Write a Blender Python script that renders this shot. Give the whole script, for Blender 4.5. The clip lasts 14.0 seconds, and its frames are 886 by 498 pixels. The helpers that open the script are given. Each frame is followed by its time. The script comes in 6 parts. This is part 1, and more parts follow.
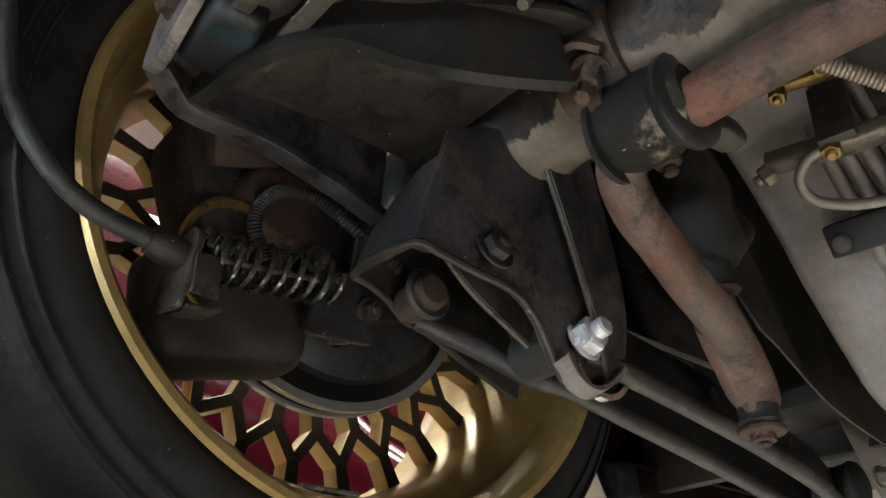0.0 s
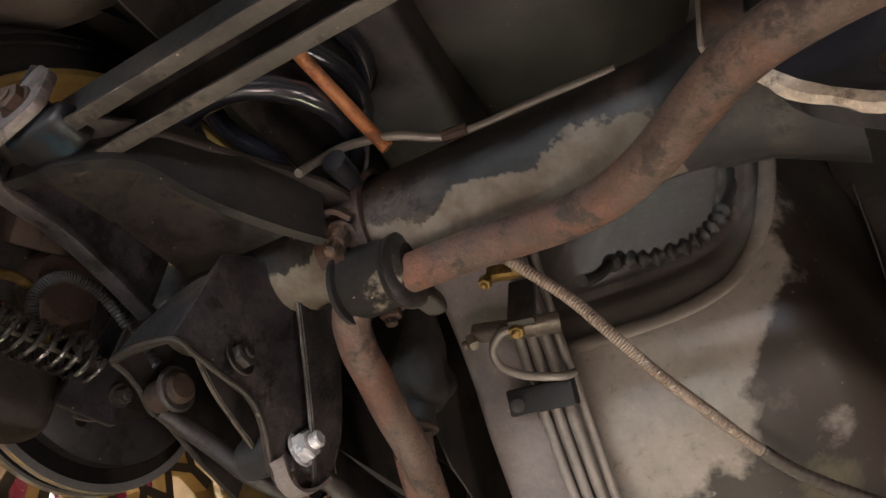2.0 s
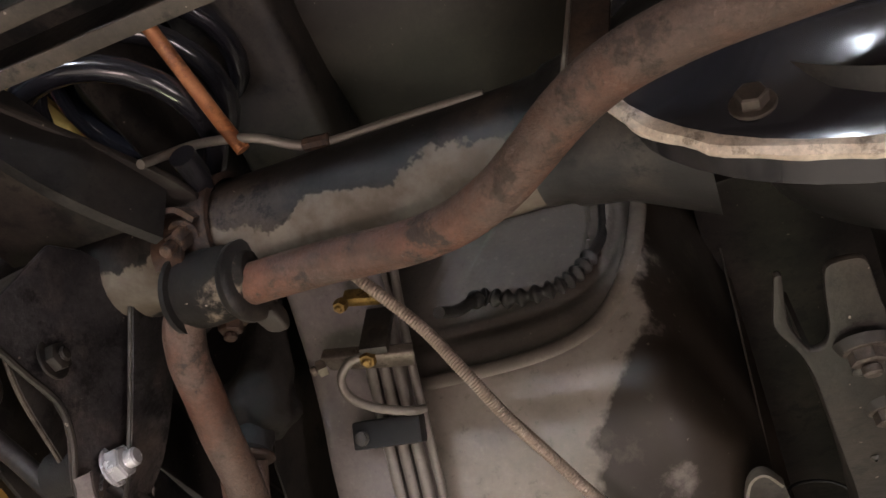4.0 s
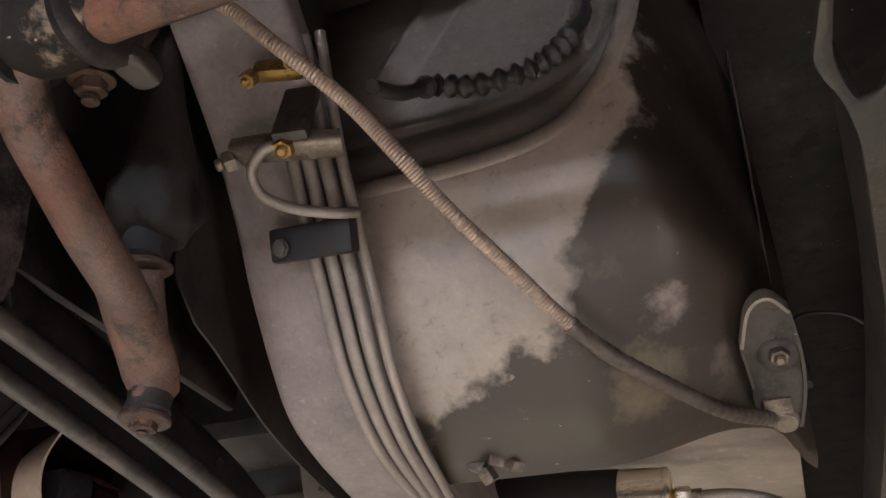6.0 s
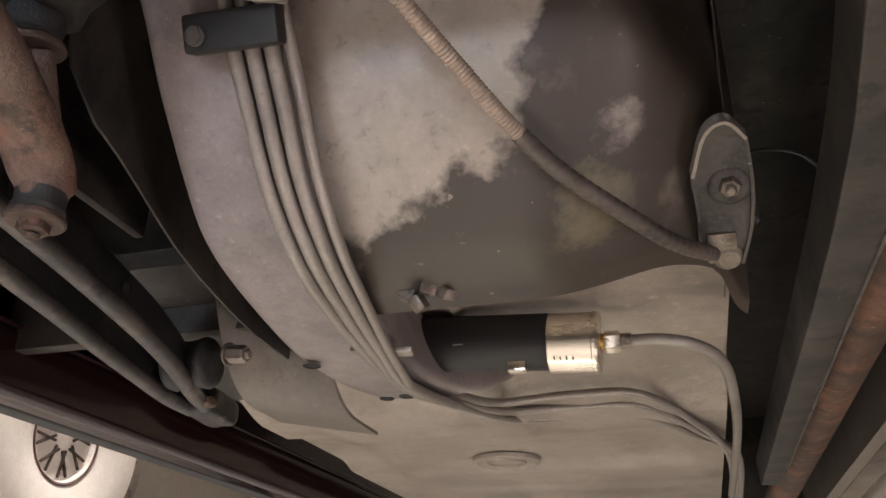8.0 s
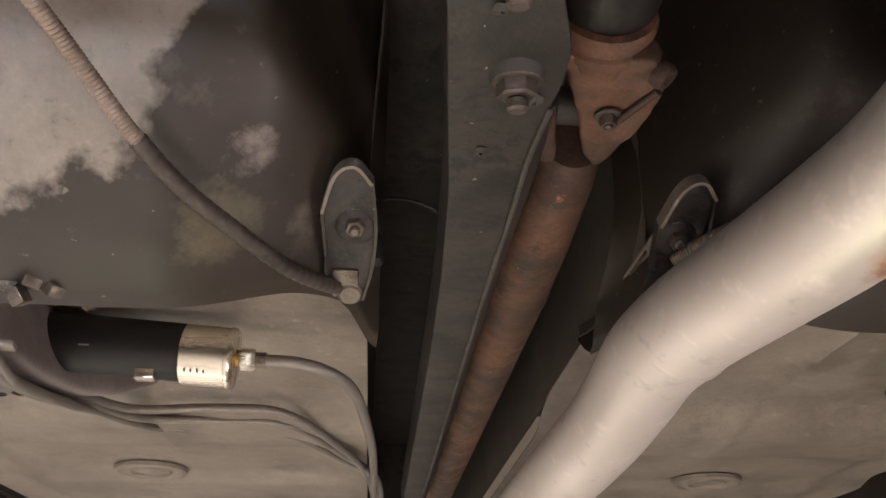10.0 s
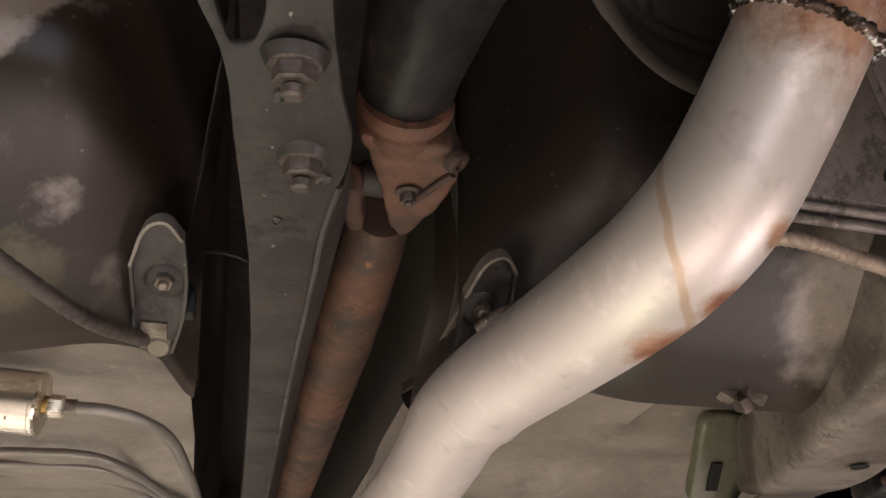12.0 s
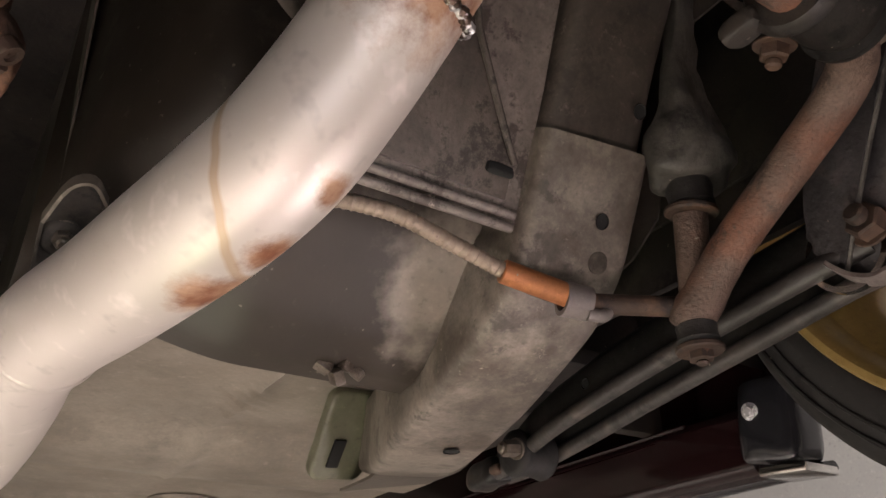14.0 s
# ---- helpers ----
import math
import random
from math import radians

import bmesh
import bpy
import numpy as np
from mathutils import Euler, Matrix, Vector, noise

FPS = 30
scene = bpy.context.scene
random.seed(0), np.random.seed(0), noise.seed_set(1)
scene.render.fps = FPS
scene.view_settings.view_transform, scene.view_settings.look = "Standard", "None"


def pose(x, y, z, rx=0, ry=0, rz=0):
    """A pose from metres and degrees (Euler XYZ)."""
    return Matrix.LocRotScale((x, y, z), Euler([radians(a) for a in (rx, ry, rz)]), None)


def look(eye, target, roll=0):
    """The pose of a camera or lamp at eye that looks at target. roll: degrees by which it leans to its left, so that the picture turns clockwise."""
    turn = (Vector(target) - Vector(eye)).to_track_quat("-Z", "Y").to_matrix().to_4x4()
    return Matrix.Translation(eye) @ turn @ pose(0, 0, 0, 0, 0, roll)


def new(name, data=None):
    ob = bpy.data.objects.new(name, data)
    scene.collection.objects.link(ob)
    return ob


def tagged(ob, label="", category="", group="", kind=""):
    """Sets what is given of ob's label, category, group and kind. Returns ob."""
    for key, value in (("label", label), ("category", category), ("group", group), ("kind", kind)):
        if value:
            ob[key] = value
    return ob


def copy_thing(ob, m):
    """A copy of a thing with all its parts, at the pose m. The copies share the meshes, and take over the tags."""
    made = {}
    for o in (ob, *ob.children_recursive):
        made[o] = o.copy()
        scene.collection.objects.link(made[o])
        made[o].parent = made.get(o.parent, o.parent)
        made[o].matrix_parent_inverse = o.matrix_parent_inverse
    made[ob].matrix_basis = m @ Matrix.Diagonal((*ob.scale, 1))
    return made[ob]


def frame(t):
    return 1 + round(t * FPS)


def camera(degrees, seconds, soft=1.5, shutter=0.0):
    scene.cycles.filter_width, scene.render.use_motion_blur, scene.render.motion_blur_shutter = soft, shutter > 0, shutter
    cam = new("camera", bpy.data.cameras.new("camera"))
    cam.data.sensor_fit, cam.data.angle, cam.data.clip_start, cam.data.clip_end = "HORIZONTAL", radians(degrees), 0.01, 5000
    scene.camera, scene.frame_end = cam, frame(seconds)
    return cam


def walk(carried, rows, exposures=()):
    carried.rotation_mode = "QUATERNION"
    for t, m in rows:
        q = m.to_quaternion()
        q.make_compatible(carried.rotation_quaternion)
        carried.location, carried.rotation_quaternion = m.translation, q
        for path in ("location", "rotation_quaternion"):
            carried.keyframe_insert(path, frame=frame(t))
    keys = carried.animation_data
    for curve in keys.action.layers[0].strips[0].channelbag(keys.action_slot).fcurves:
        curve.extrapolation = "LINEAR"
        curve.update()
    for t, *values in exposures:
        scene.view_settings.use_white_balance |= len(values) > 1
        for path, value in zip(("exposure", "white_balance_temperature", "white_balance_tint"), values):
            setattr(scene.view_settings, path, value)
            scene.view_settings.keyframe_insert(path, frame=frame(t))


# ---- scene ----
cam = camera(56.8, 14.0)
METRES = 0.687
BASE = pose(-0.22, -0.18, 0.03, -4, 0, 0) @ pose(0, 0, 0, 31.61, -3.07, 50.02)
ROWS = [
    (0.0, 0.0, 0.0, 0.0, 0.0, -0.0, 0.0),
    (0.5, -0.0064, -0.0798, -0.0171, -1.8, 0.7, -2.28),
    (1.0, -0.0023, -0.1214, -0.0195, -4.28, 1.72, -4.13),
    (1.5, 0.0006, -0.1635, -0.0221, -8.94, 4.59, -7.09),
    (2.0, 0.031, -0.1853, -0.0239, -15.21, 11.53, -9.62),
    (2.5, 0.0445, -0.1984, -0.0216, -18.8, 16.16, -11.58),
    (5.0, 0.1809, -0.086, -0.0388, -24.24, 13.29, -13.41),
    (5.5, 0.2201, -0.0267, -0.0522, -23.63, 9.9, -13.67),
    (6.0, 0.2364, 0.0108, -0.0633, -24.3, 7.84, -14.3),
    (6.5, 0.2509, 0.0484, -0.0855, -24.91, 4.6, -14.43),
    (7.0, 0.2602, 0.0786, -0.1093, -25.24, 1.27, -14.08),
    (9.5, 0.3148, 0.0378, -0.1133, -45.58, 6.21, -22.11),
    (10.0, 0.3329, 0.0041, -0.0818, -50.88, 9.25, -23.55),
    (10.5, 0.3355, -0.0209, -0.0591, -54.08, 12.39, -24.03),
    (11.0, 0.34, -0.0372, -0.0467, -56.4, 14.24, -24.35),
    (11.5, 0.337, -0.0509, -0.037, -57.86, 14.99, -24.31),
    (12.0, 0.3389, -0.0659, -0.0315, -60.44, 15.83, -24.89),
    (12.5, 0.3757, -0.1104, -0.0066, -67.24, 18.44, -26.42),
    (13.0, 0.4051, -0.1446, 0.0125, -74.23, 21.37, -27.44),
    (13.5, 0.4289, -0.169, 0.0263, -78.93, 23.2, -27.65),
    (14.0, 0.4475, -0.1854, 0.0308, -81.51, 24.02, -27.73),
]
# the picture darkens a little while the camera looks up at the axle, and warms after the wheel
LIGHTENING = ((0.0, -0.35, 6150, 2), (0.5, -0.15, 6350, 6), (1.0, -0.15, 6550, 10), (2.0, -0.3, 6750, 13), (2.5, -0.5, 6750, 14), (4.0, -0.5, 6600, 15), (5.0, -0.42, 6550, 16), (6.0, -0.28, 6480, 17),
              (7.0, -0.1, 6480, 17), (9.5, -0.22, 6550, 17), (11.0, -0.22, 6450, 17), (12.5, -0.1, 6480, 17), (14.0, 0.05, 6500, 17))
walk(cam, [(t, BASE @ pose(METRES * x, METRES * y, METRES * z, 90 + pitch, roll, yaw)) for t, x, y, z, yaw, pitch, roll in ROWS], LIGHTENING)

# ---- world, light ----
world = bpy.data.worlds.new("world")
scene.world = world
world.use_nodes = True
world.node_tree.nodes["Background"].inputs[0].default_value = (1.0, 0.93, 0.85, 1)
world.node_tree.nodes["Background"].inputs[1].default_value = 0.075


def area_lamp(name, place, target, sx, sy, watts, colour, spread=180):
    lamp = bpy.data.lights.new(name, "AREA")
    lamp.shape, lamp.size, lamp.size_y, lamp.energy, lamp.color = "RECTANGLE", sx, sy, watts, colour
    ob = new(name, lamp)
    ob.matrix_world = look(place, target)
    lamp.spread = radians(spread)
    return ob


WARM = (1.0, 0.94, 0.86)
# unseen ceiling lamps assumed for the workshop, strongest west of the car
for lx, watts in ((-2.6, 150), (-1.25, 100), (2.0, 16)):
    for ly in (-2.5, 0.8, 4.0):
        area_lamp("tube_light", (lx, ly, 2.9), (lx, ly, 0), 0.5, 2.4, watts, WARM, 110)
# unseen lamps added at the west wall, lighting the wheel from outside
for ly in (-0.9, 1.3):
    area_lamp("west_light", (-4.6, ly, 2.35), (-0.8, ly * 0.3, 0.35), 2.0, 0.35, 520, (1.0, 0.97, 0.90), 90)
# unseen fill lamps added near the floor, lighting the underside from below
area_lamp("under_fill_light", (0.0, -0.55, -1.66), (-0.05, 0.2, 0.3), 0.55, 0.4, 14.5, (1.0, 0.80, 0.745))
# added fill from the far side, reaching the left trailing arm
area_lamp("under_fill_light", (1.9, -0.2, -1.55), (-0.7, 0.4, 0.3), 1.0, 0.7, 5.5, (1.0, 0.88, 0.84), 60)
# unseen fill lamps added behind the car to brighten the wheel and bracket
area_lamp("rear_fill_light", (0.5, -4.6, -0.35), (-0.55, 0.1, 0.3), 1.8, 0.8, 30, (0.95, 0.955, 0.98))
area_lamp("rear_fill_light", (-0.75, -4.2, -0.2), (-0.74, 0.06, 0.28), 0.8, 0.4, 3.0, (0.80, 0.90, 1.0), 20)
area_lamp("under_fill_light", (-0.35, 0.9, -1.66), (-0.1, 0.5, 0.3), 0.4, 0.3, 7, (0.92, 1.0, 0.62))

# ---- materials ----


def mat(name, colour, rough=0.5, metal=0.0, second=None, scale=20.0, amount=0.5, third=None, third_scale=5.0,
        third_amount=0.45, bump=0.15, bump_scale=120.0, coat=0.0, spec=0.5, stretch=(1, 1, 1), edge=0.08):
    """Base colour broken by fine grain (second) and by larger stains (third), with relief."""
    m = bpy.data.materials.new(name)
    m.use_nodes = True
    nt = m.node_tree
    b = nt.nodes["Principled BSDF"]
    b.inputs["Metallic"].default_value = metal
    b.inputs["Coat Weight"].default_value = coat
    b.inputs["Coat Roughness"].default_value = 0.08
    b.inputs["Specular IOR Level"].default_value = spec
    tc = nt.nodes.new("ShaderNodeTexCoord")
    mp = nt.nodes.new("ShaderNodeMapping")
    mp.inputs["Scale"].default_value = stretch
    nt.links.new(tc.outputs["Object"], mp.inputs[0])

    def noise_node(sc, detail, rough_n):
        n = nt.nodes.new("ShaderNodeTexNoise")
        n.inputs["Scale"].default_value, n.inputs["Detail"].default_value, n.inputs["Roughness"].default_value = sc, detail, rough_n
        nt.links.new(mp.outputs[0], n.inputs["Vector"])
        return n.outputs["Fac"]

    def ramp(fac, lo, hi):
        r = nt.nodes.new("ShaderNodeMapRange")
        r.inputs["From Min"].default_value, r.inputs["From Max"].default_value = lo, hi
        nt.links.new(fac, r.inputs["Value"])
        return r.outputs["Result"]

    def mix(fac, a, c):
        n = nt.nodes.new("ShaderNodeMix")
        n.data_type = "RGBA"
        nt.links.new(fac, n.inputs["Factor"])
        for s, v in ((n.inputs["A"], a), (n.inputs["B"], c)):
            if isinstance(v, tuple):
                s.default_value = (*v, 1)
            else:
                nt.links.new(v, s)
        return n.outputs["Result"]

    second = second or tuple(c * 0.6 for c in colour)
    fine = noise_node(scale, 8, 0.65)
    col = mix(ramp(fine, 0.5 - amount * 0.5, 0.5 + amount * 0.5), second, colour)
    if third:
        big = noise_node(third_scale, 6, 0.6)
        col = mix(ramp(big, 1 - third_amount - edge, 1 - third_amount + edge), col, third)
    speck = noise_node(scale * 8, 3, 0.7)
    col = mix(ramp(speck, 0.60, 0.80), col, tuple(min(c * 1.2 + 0.004, 0.9) for c in colour))
    col = mix(ramp(speck, 0.40, 0.22), col, tuple(c * 0.7 for c in second))
    if bump >= 0.12:
        # sparse chips down to pale primer, and darker greasy smears
        chip = noise_node(150, 2, 0.5)
        col = mix(ramp(chip, 0.755, 0.775), col, (0.26, 0.225, 0.19))
        col = mix(ramp(noise_node(7.5, 7, 0.68), 0.54, 0.74), col, tuple(c * 0.5 for c in second))
    if bump:
        # dusty mottling at finger and grain size
        k = min(1.0, bump / 0.25)
        if bump >= 0.2:
            # caked dirt with uneven edges, and rubbed bright places
            col = mix(ramp(noise_node(23, 8, 0.75), 0.53, 0.60), col, tuple(c * 0.50 for c in second))
            col = mix(ramp(noise_node(31, 8, 0.78), 0.62, 0.70), col, tuple(min(c * 1.55 + 0.006, 0.9) for c in colour))
        for sc, lo in ((11, 0.82), (48, 0.76), (230, 0.84)):
            lo, hi = 1 - (1 - lo) * k, 1 + 0.15 * k
            shade = mix(ramp(noise_node(sc, 6, 0.72), 0.34, 0.66), (lo, lo, lo), (hi, hi - 0.01, hi - 0.02))
            n = nt.nodes.new("ShaderNodeMix")
            n.data_type, n.blend_type = "RGBA", "MULTIPLY"
            n.inputs["Factor"].default_value = 1.0
            nt.links.new(col, n.inputs["A"])
            nt.links.new(shade, n.inputs["B"])
            col = n.outputs["Result"]
    nt.links.new(col, b.inputs["Base Color"])
    rr = nt.nodes.new("ShaderNodeMapRange")
    rr.inputs["To Min"].default_value, rr.inputs["To Max"].default_value = max(rough - 0.12, 0.03), min(rough + 0.15, 1)
    nt.links.new(fine, rr.inputs["Value"])
    nt.links.new(rr.outputs["Result"], b.inputs["Roughness"])
    if bump:
        bp = nt.nodes.new("ShaderNodeBump")
        bp.inputs["Strength"].default_value, bp.inputs["Distance"].default_value = bump, 0.002
        nt.links.new(noise_node(bump_scale, 5, 0.6), bp.inputs["Height"])
        nt.links.new(bp.outputs[0], b.inputs["Normal"])
    return m, nt, b, col, mix, ramp, noise_node


def M(*a, **k):
    return mat(*a, **k)[0]


UNDER = M("underbody_paint", (0.036, 0.029, 0.0235), 0.55, second=(0.023, 0.019, 0.015), scale=14, third=(0.020, 0.0165, 0.0135), third_scale=5, third_amount=0.42, edge=0.15, bump=0.15)
FLOORM = M("floor_paint", (0.245, 0.215, 0.182), 0.45, second=(0.210, 0.182, 0.152), scale=8, third=(0.135, 0.112, 0.090), third_scale=5, third_amount=0.46, edge=0.14, bump=0.14)
PRIMER = M("rail_primer", (0.205, 0.183, 0.178), 0.48, second=(0.150, 0.131, 0.126), scale=16, third=(0.130, 0.110, 0.106), third_scale=8, third_amount=0.46, edge=0.12, bump=0.16)
DARKM = M("dark_undercoat_and_shade", (0.024, 0.0195, 0.016), 0.6, second=(0.013, 0.0105, 0.009), scale=20, third=(0.05, 0.040, 0.032), third_scale=7, third_amount=0.40, edge=0.15, bump=0.25)
BLACKP = M("black_chassis_paint", (0.016, 0.0145, 0.014), 0.42, spec=0.35, second=(0.012, 0.012, 0.012), scale=30, third=(0.054, 0.045, 0.0372), third_scale=14, third_amount=0.36, edge=0.1, bump=0.25)
BRACKET = M("bracket_steel", (0.060, 0.057, 0.063), 0.32, metal=0.3, second=(0.026, 0.024, 0.025), scale=28, third=(0.100, 0.078, 0.068), third_scale=12, third_amount=0.40, edge=0.10, bump=0.6)
BUSHM = M("bush_scraped", (0.017, 0.0145, 0.0125), 0.7, spec=0.2, second=(0.012, 0.0105, 0.0095), scale=25, third=(0.16, 0.132, 0.102), third_scale=22, third_amount=0.40, edge=0.03, bump=0.3)
RUSTBAR = M("rusty_bar", (0.128, 0.086, 0.068), 0.6, second=(0.074, 0.046, 0.034), scale=70, third=(0.140, 0.060, 0.036), third_scale=16, third_amount=0.46, edge=0.09, bump=0.7, bump_scale=320)
RUST = M("orange_rust", (0.165, 0.078, 0.043), 0.68, second=(0.090, 0.043, 0.026), scale=30, third=(0.038, 0.026, 0.020), third_scale=17, third_amount=0.50, edge=0.10, bump=0.35, bump_scale=200)
DULLRUST = M("dull_rust", (0.062, 0.034, 0.022), 0.7, second=(0.03, 0.018, 0.013), scale=40, third=(0.12, 0.068, 0.042), third_scale=25, third_amount=0.38, edge=0.12, bump=0.5)
PERCHM = M("perch_paint", (0.017, 0.0155, 0.0145), 0.45, second=(0.010, 0.009, 0.0085), scale=22, third=(0.040, 0.034, 0.028), third_scale=9, third_amount=0.36, edge=0.15, bump=0.3)
DUSTEDGE = M("dusty_edge", (0.088, 0.073, 0.058), 0.6, second=(0.046, 0.038, 0.030), scale=40, third=(0.045, 0.037, 0.030), third_scale=14, third_amount=0.38, edge=0.15, bump=0.2)
TUNNELM = M("tunnel_paint", (0.105, 0.091, 0.076), 0.55, second=(0.075, 0.064, 0.053), scale=12, third=(0.045, 0.037, 0.030), third_scale=5, third_amount=0.40, edge=0.2, bump=0.12)
ARMS = M("control_arm_paint", (0.050, 0.045, 0.043), 0.42, second=(0.026, 0.023, 0.022), scale=30, third=(0.095, 0.078, 0.068), third_scale=14, third_amount=0.42, edge=0.09, bump=0.4)
TORQ = M("torque_arm_steel", (0.0190, 0.0156, 0.0125), 0.55, second=(0.011, 0.009, 0.0075), scale=25, third=(0.046, 0.037, 0.029), third_scale=17, third_amount=0.44, edge=0.14, bump=0.3)
ZINC = M("zinc_bright", (0.82, 0.82, 0.86), 0.25, metal=0.55, second=(0.65, 0.65, 0.69), scale=60, bump=0.05)
DIRTYZINC = M("dirty_zinc", (0.2145, 0.1885, 0.1625), 0.45, metal=0.6, second=(0.117, 0.091, 0.0715), scale=60, bump=0.3)
DARKZINC = M("dull_bracket_zinc", (0.105, 0.094, 0.083), 0.45, metal=0.4, second=(0.055, 0.046, 0.038), scale=50, bump=0.3)
BRASS = M("brass", (0.42, 0.27, 0.08), 0.4, metal=0.8, second=(0.16, 0.10, 0.04), scale=60, bump=0.2)
CHROME = M("chrome", (0.85, 0.84, 0.82), 0.08, metal=1.0, second=(0.8, 0.78, 0.75), scale=30, bump=0.0)
GOLD = M("gold_wheel_paint", (0.48, 0.345, 0.130), 0.36, metal=0.4, second=(0.34, 0.235, 0.085), scale=25, third=(0.22, 0.15, 0.06), third_scale=9, third_amount=0.36, edge=0.15, bump=0.05, coat=0.25)
SPOKEBACK = M("brake_dust_and_shade", (0.060, 0.043, 0.022), 0.6, second=(0.032, 0.024, 0.014), scale=30, third=(0.12, 0.085, 0.036), third_scale=14, third_amount=0.38, edge=0.1, bump=0.1)
RUBBER = M("tyre_rubber", (0.022, 0.021, 0.0215), 0.62, spec=0.3, second=(0.016, 0.015, 0.015), scale=40, third=(0.02184, 0.02038, 0.01893), third_scale=8, third_amount=0.38, edge=0.15, bump=0.2)
HOSE = M("hose_rubber", (0.026, 0.0242, 0.023), 0.55, second=(0.018, 0.0165, 0.0158), scale=60, bump=0.35, bump_scale=500)
SPRINGM = M("spring_black_gloss", (0.012, 0.012, 0.016), 0.2, second=(0.02, 0.02, 0.024), scale=20, bump=0.03, coat=0.4)
SHEATH = M("cable_sheath_black", (0.052, 0.050, 0.049), 0.5, second=(0.034, 0.033, 0.032), scale=60, bump=0.3, bump_scale=400)
SPRINGW = M("spring_wire", (0.16, 0.155, 0.15), 0.25, metal=0.8, second=(0.06, 0.058, 0.055), scale=60, bump=0.05)
CABLEM = M("cable_sheath", (0.32, 0.26, 0.21), 0.5, metal=0.3, second=(0.22, 0.17, 0.13), scale=40, bump=0.1)
LINEM = M("fuel_line", (0.215, 0.198, 0.178), 0.42, metal=0.35, second=(0.16, 0.143, 0.124), scale=40, bump=0.08)
COPPER = M("copper_sleeve", (0.42, 0.17, 0.065), 0.5, metal=0.4, second=(0.30, 0.11, 0.045), scale=30, bump=0.2)
PUMPB = M("filter_black", (0.010, 0.010, 0.011), 0.5, spec=0.3, second=(0.012, 0.012, 0.012), scale=30, bump=0.08)
PUMPG = M("filter_cap_zinc", (0.74, 0.68, 0.58), 0.26, metal=0.95, second=(0.70, 0.64, 0.54), scale=5, bump=0.0, stretch=(1, 8, 8))
DUSTSH = M("shield_black", (0.036, 0.036, 0.038), 0.45, second=(0.022, 0.022, 0.023), scale=20, third=(0.055, 0.052, 0.050), third_scale=7, third_amount=0.40, edge=0.15, bump=0.2)
ROTOR = M("rotor_steel", (0.55, 0.56, 0.56), 0.32, metal=0.6, second=(0.42, 0.42, 0.42), scale=50, bump=0.05)
GASKET = M("white_gasket", (0.744, 0.672, 0.576), 0.7, second=(0.504, 0.408, 0.324), scale=40, bump=0.3)
MAROON = M("maroon_body_paint", (0.013, 0.0044, 0.0050), 0.12, spec=0.3, second=(0.010, 0.0035, 0.004), scale=8, bump=0.0, coat=0.3)
REDCAR = M("red_body_paint", (0.085, 0.005, 0.012), 0.12, second=(0.07, 0.004, 0.010), scale=5, bump=0.0, coat=0.7)
WHITEWALL = M("whitewall_rubber", (0.75, 0.72, 0.66), 0.6, second=(0.66, 0.62, 0.55), scale=20, bump=0.05)
CONCRETE = M("concrete", (0.34, 0.325, 0.305), 0.6, second=(0.27, 0.26, 0.24), scale=6, third=(0.15, 0.14, 0.13), third_scale=1.2, third_amount=0.4, edge=0.15, bump=0.2, bump_scale=40)
WALLM = M("white_wall", (0.60, 0.57, 0.52), 0.7, second=(0.54, 0.51, 0.465), scale=3, bump=0.05)
# east wall: the white wall darkened in colour to stand for weaker light
EASTM = M("dimmed_white_wall", (0.12, 0.115, 0.110), 0.75, second=(0.10, 0.096, 0.092), scale=3, bump=0.05)
CEILM = M("ceiling_paint", (0.6, 0.58, 0.54), 0.8, second=(0.55, 0.53, 0.5), scale=3, bump=0.05)
LIFTM = M("lift_paint", (0.011, 0.0115, 0.013), 0.5, second=(0.014, 0.015, 0.017), scale=20, bump=0.15)
BLUEM = M("blue_paint_mark", (0.018, 0.018, 0.020), 0.45, second=(0.010, 0.010, 0.011), scale=40, third=(0.009, 0.028, 0.042), third_scale=30, third_amount=0.45, edge=0.05, bump=0.2)
GREENP = M("greenish_pressing", (0.115, 0.12, 0.078), 0.5, second=(0.08, 0.085, 0.052), scale=12, third=(0.16, 0.15, 0.11), third_scale=9, third_amount=0.36, edge=0.15, bump=0.1)
# near black painted in place of the dark inside holes, slots and nicks
VOID = M("hole_shade_black", (0.006, 0.006, 0.006), 0.9, second=(0.004, 0.004, 0.004), scale=10, bump=0.0)
GRIME = M("greasy_steel", (0.1063, 0.0875, 0.075), 0.5, metal=0.3, second=(0.05625, 0.045, 0.0375), scale=50, third=(0.1875, 0.15, 0.125), third_scale=30, third_amount=0.36, bump=0.4)
CASTM = M("cast_bracket", (0.078, 0.073, 0.063), 0.6, second=(0.034, 0.031, 0.026), scale=25, third=(0.02625, 0.0225, 0.01875), third_scale=16, third_amount=0.42, edge=0.1, bump=0.5)
CASTD = M("cast_bracket_shaded", (0.020, 0.0170, 0.0145), 0.7, spec=0.25, second=(0.011, 0.0095, 0.008), scale=25, third=(0.085, 0.071, 0.060), third_scale=13, third_amount=0.36, edge=0.09, bump=0.5)
PANELM = M("recess_paint", (0.145, 0.128, 0.111), 0.5, second=(0.105, 0.092, 0.079), scale=14, third=(0.080, 0.068, 0.058), third_scale=7, third_amount=0.36, edge=0.18, bump=0.12)
SLEEVE = M("brown_cable_sleeve", (0.0595, 0.0462, 0.0364), 0.55, second=(0.0385, 0.0294, 0.0231), scale=50, bump=0.2)
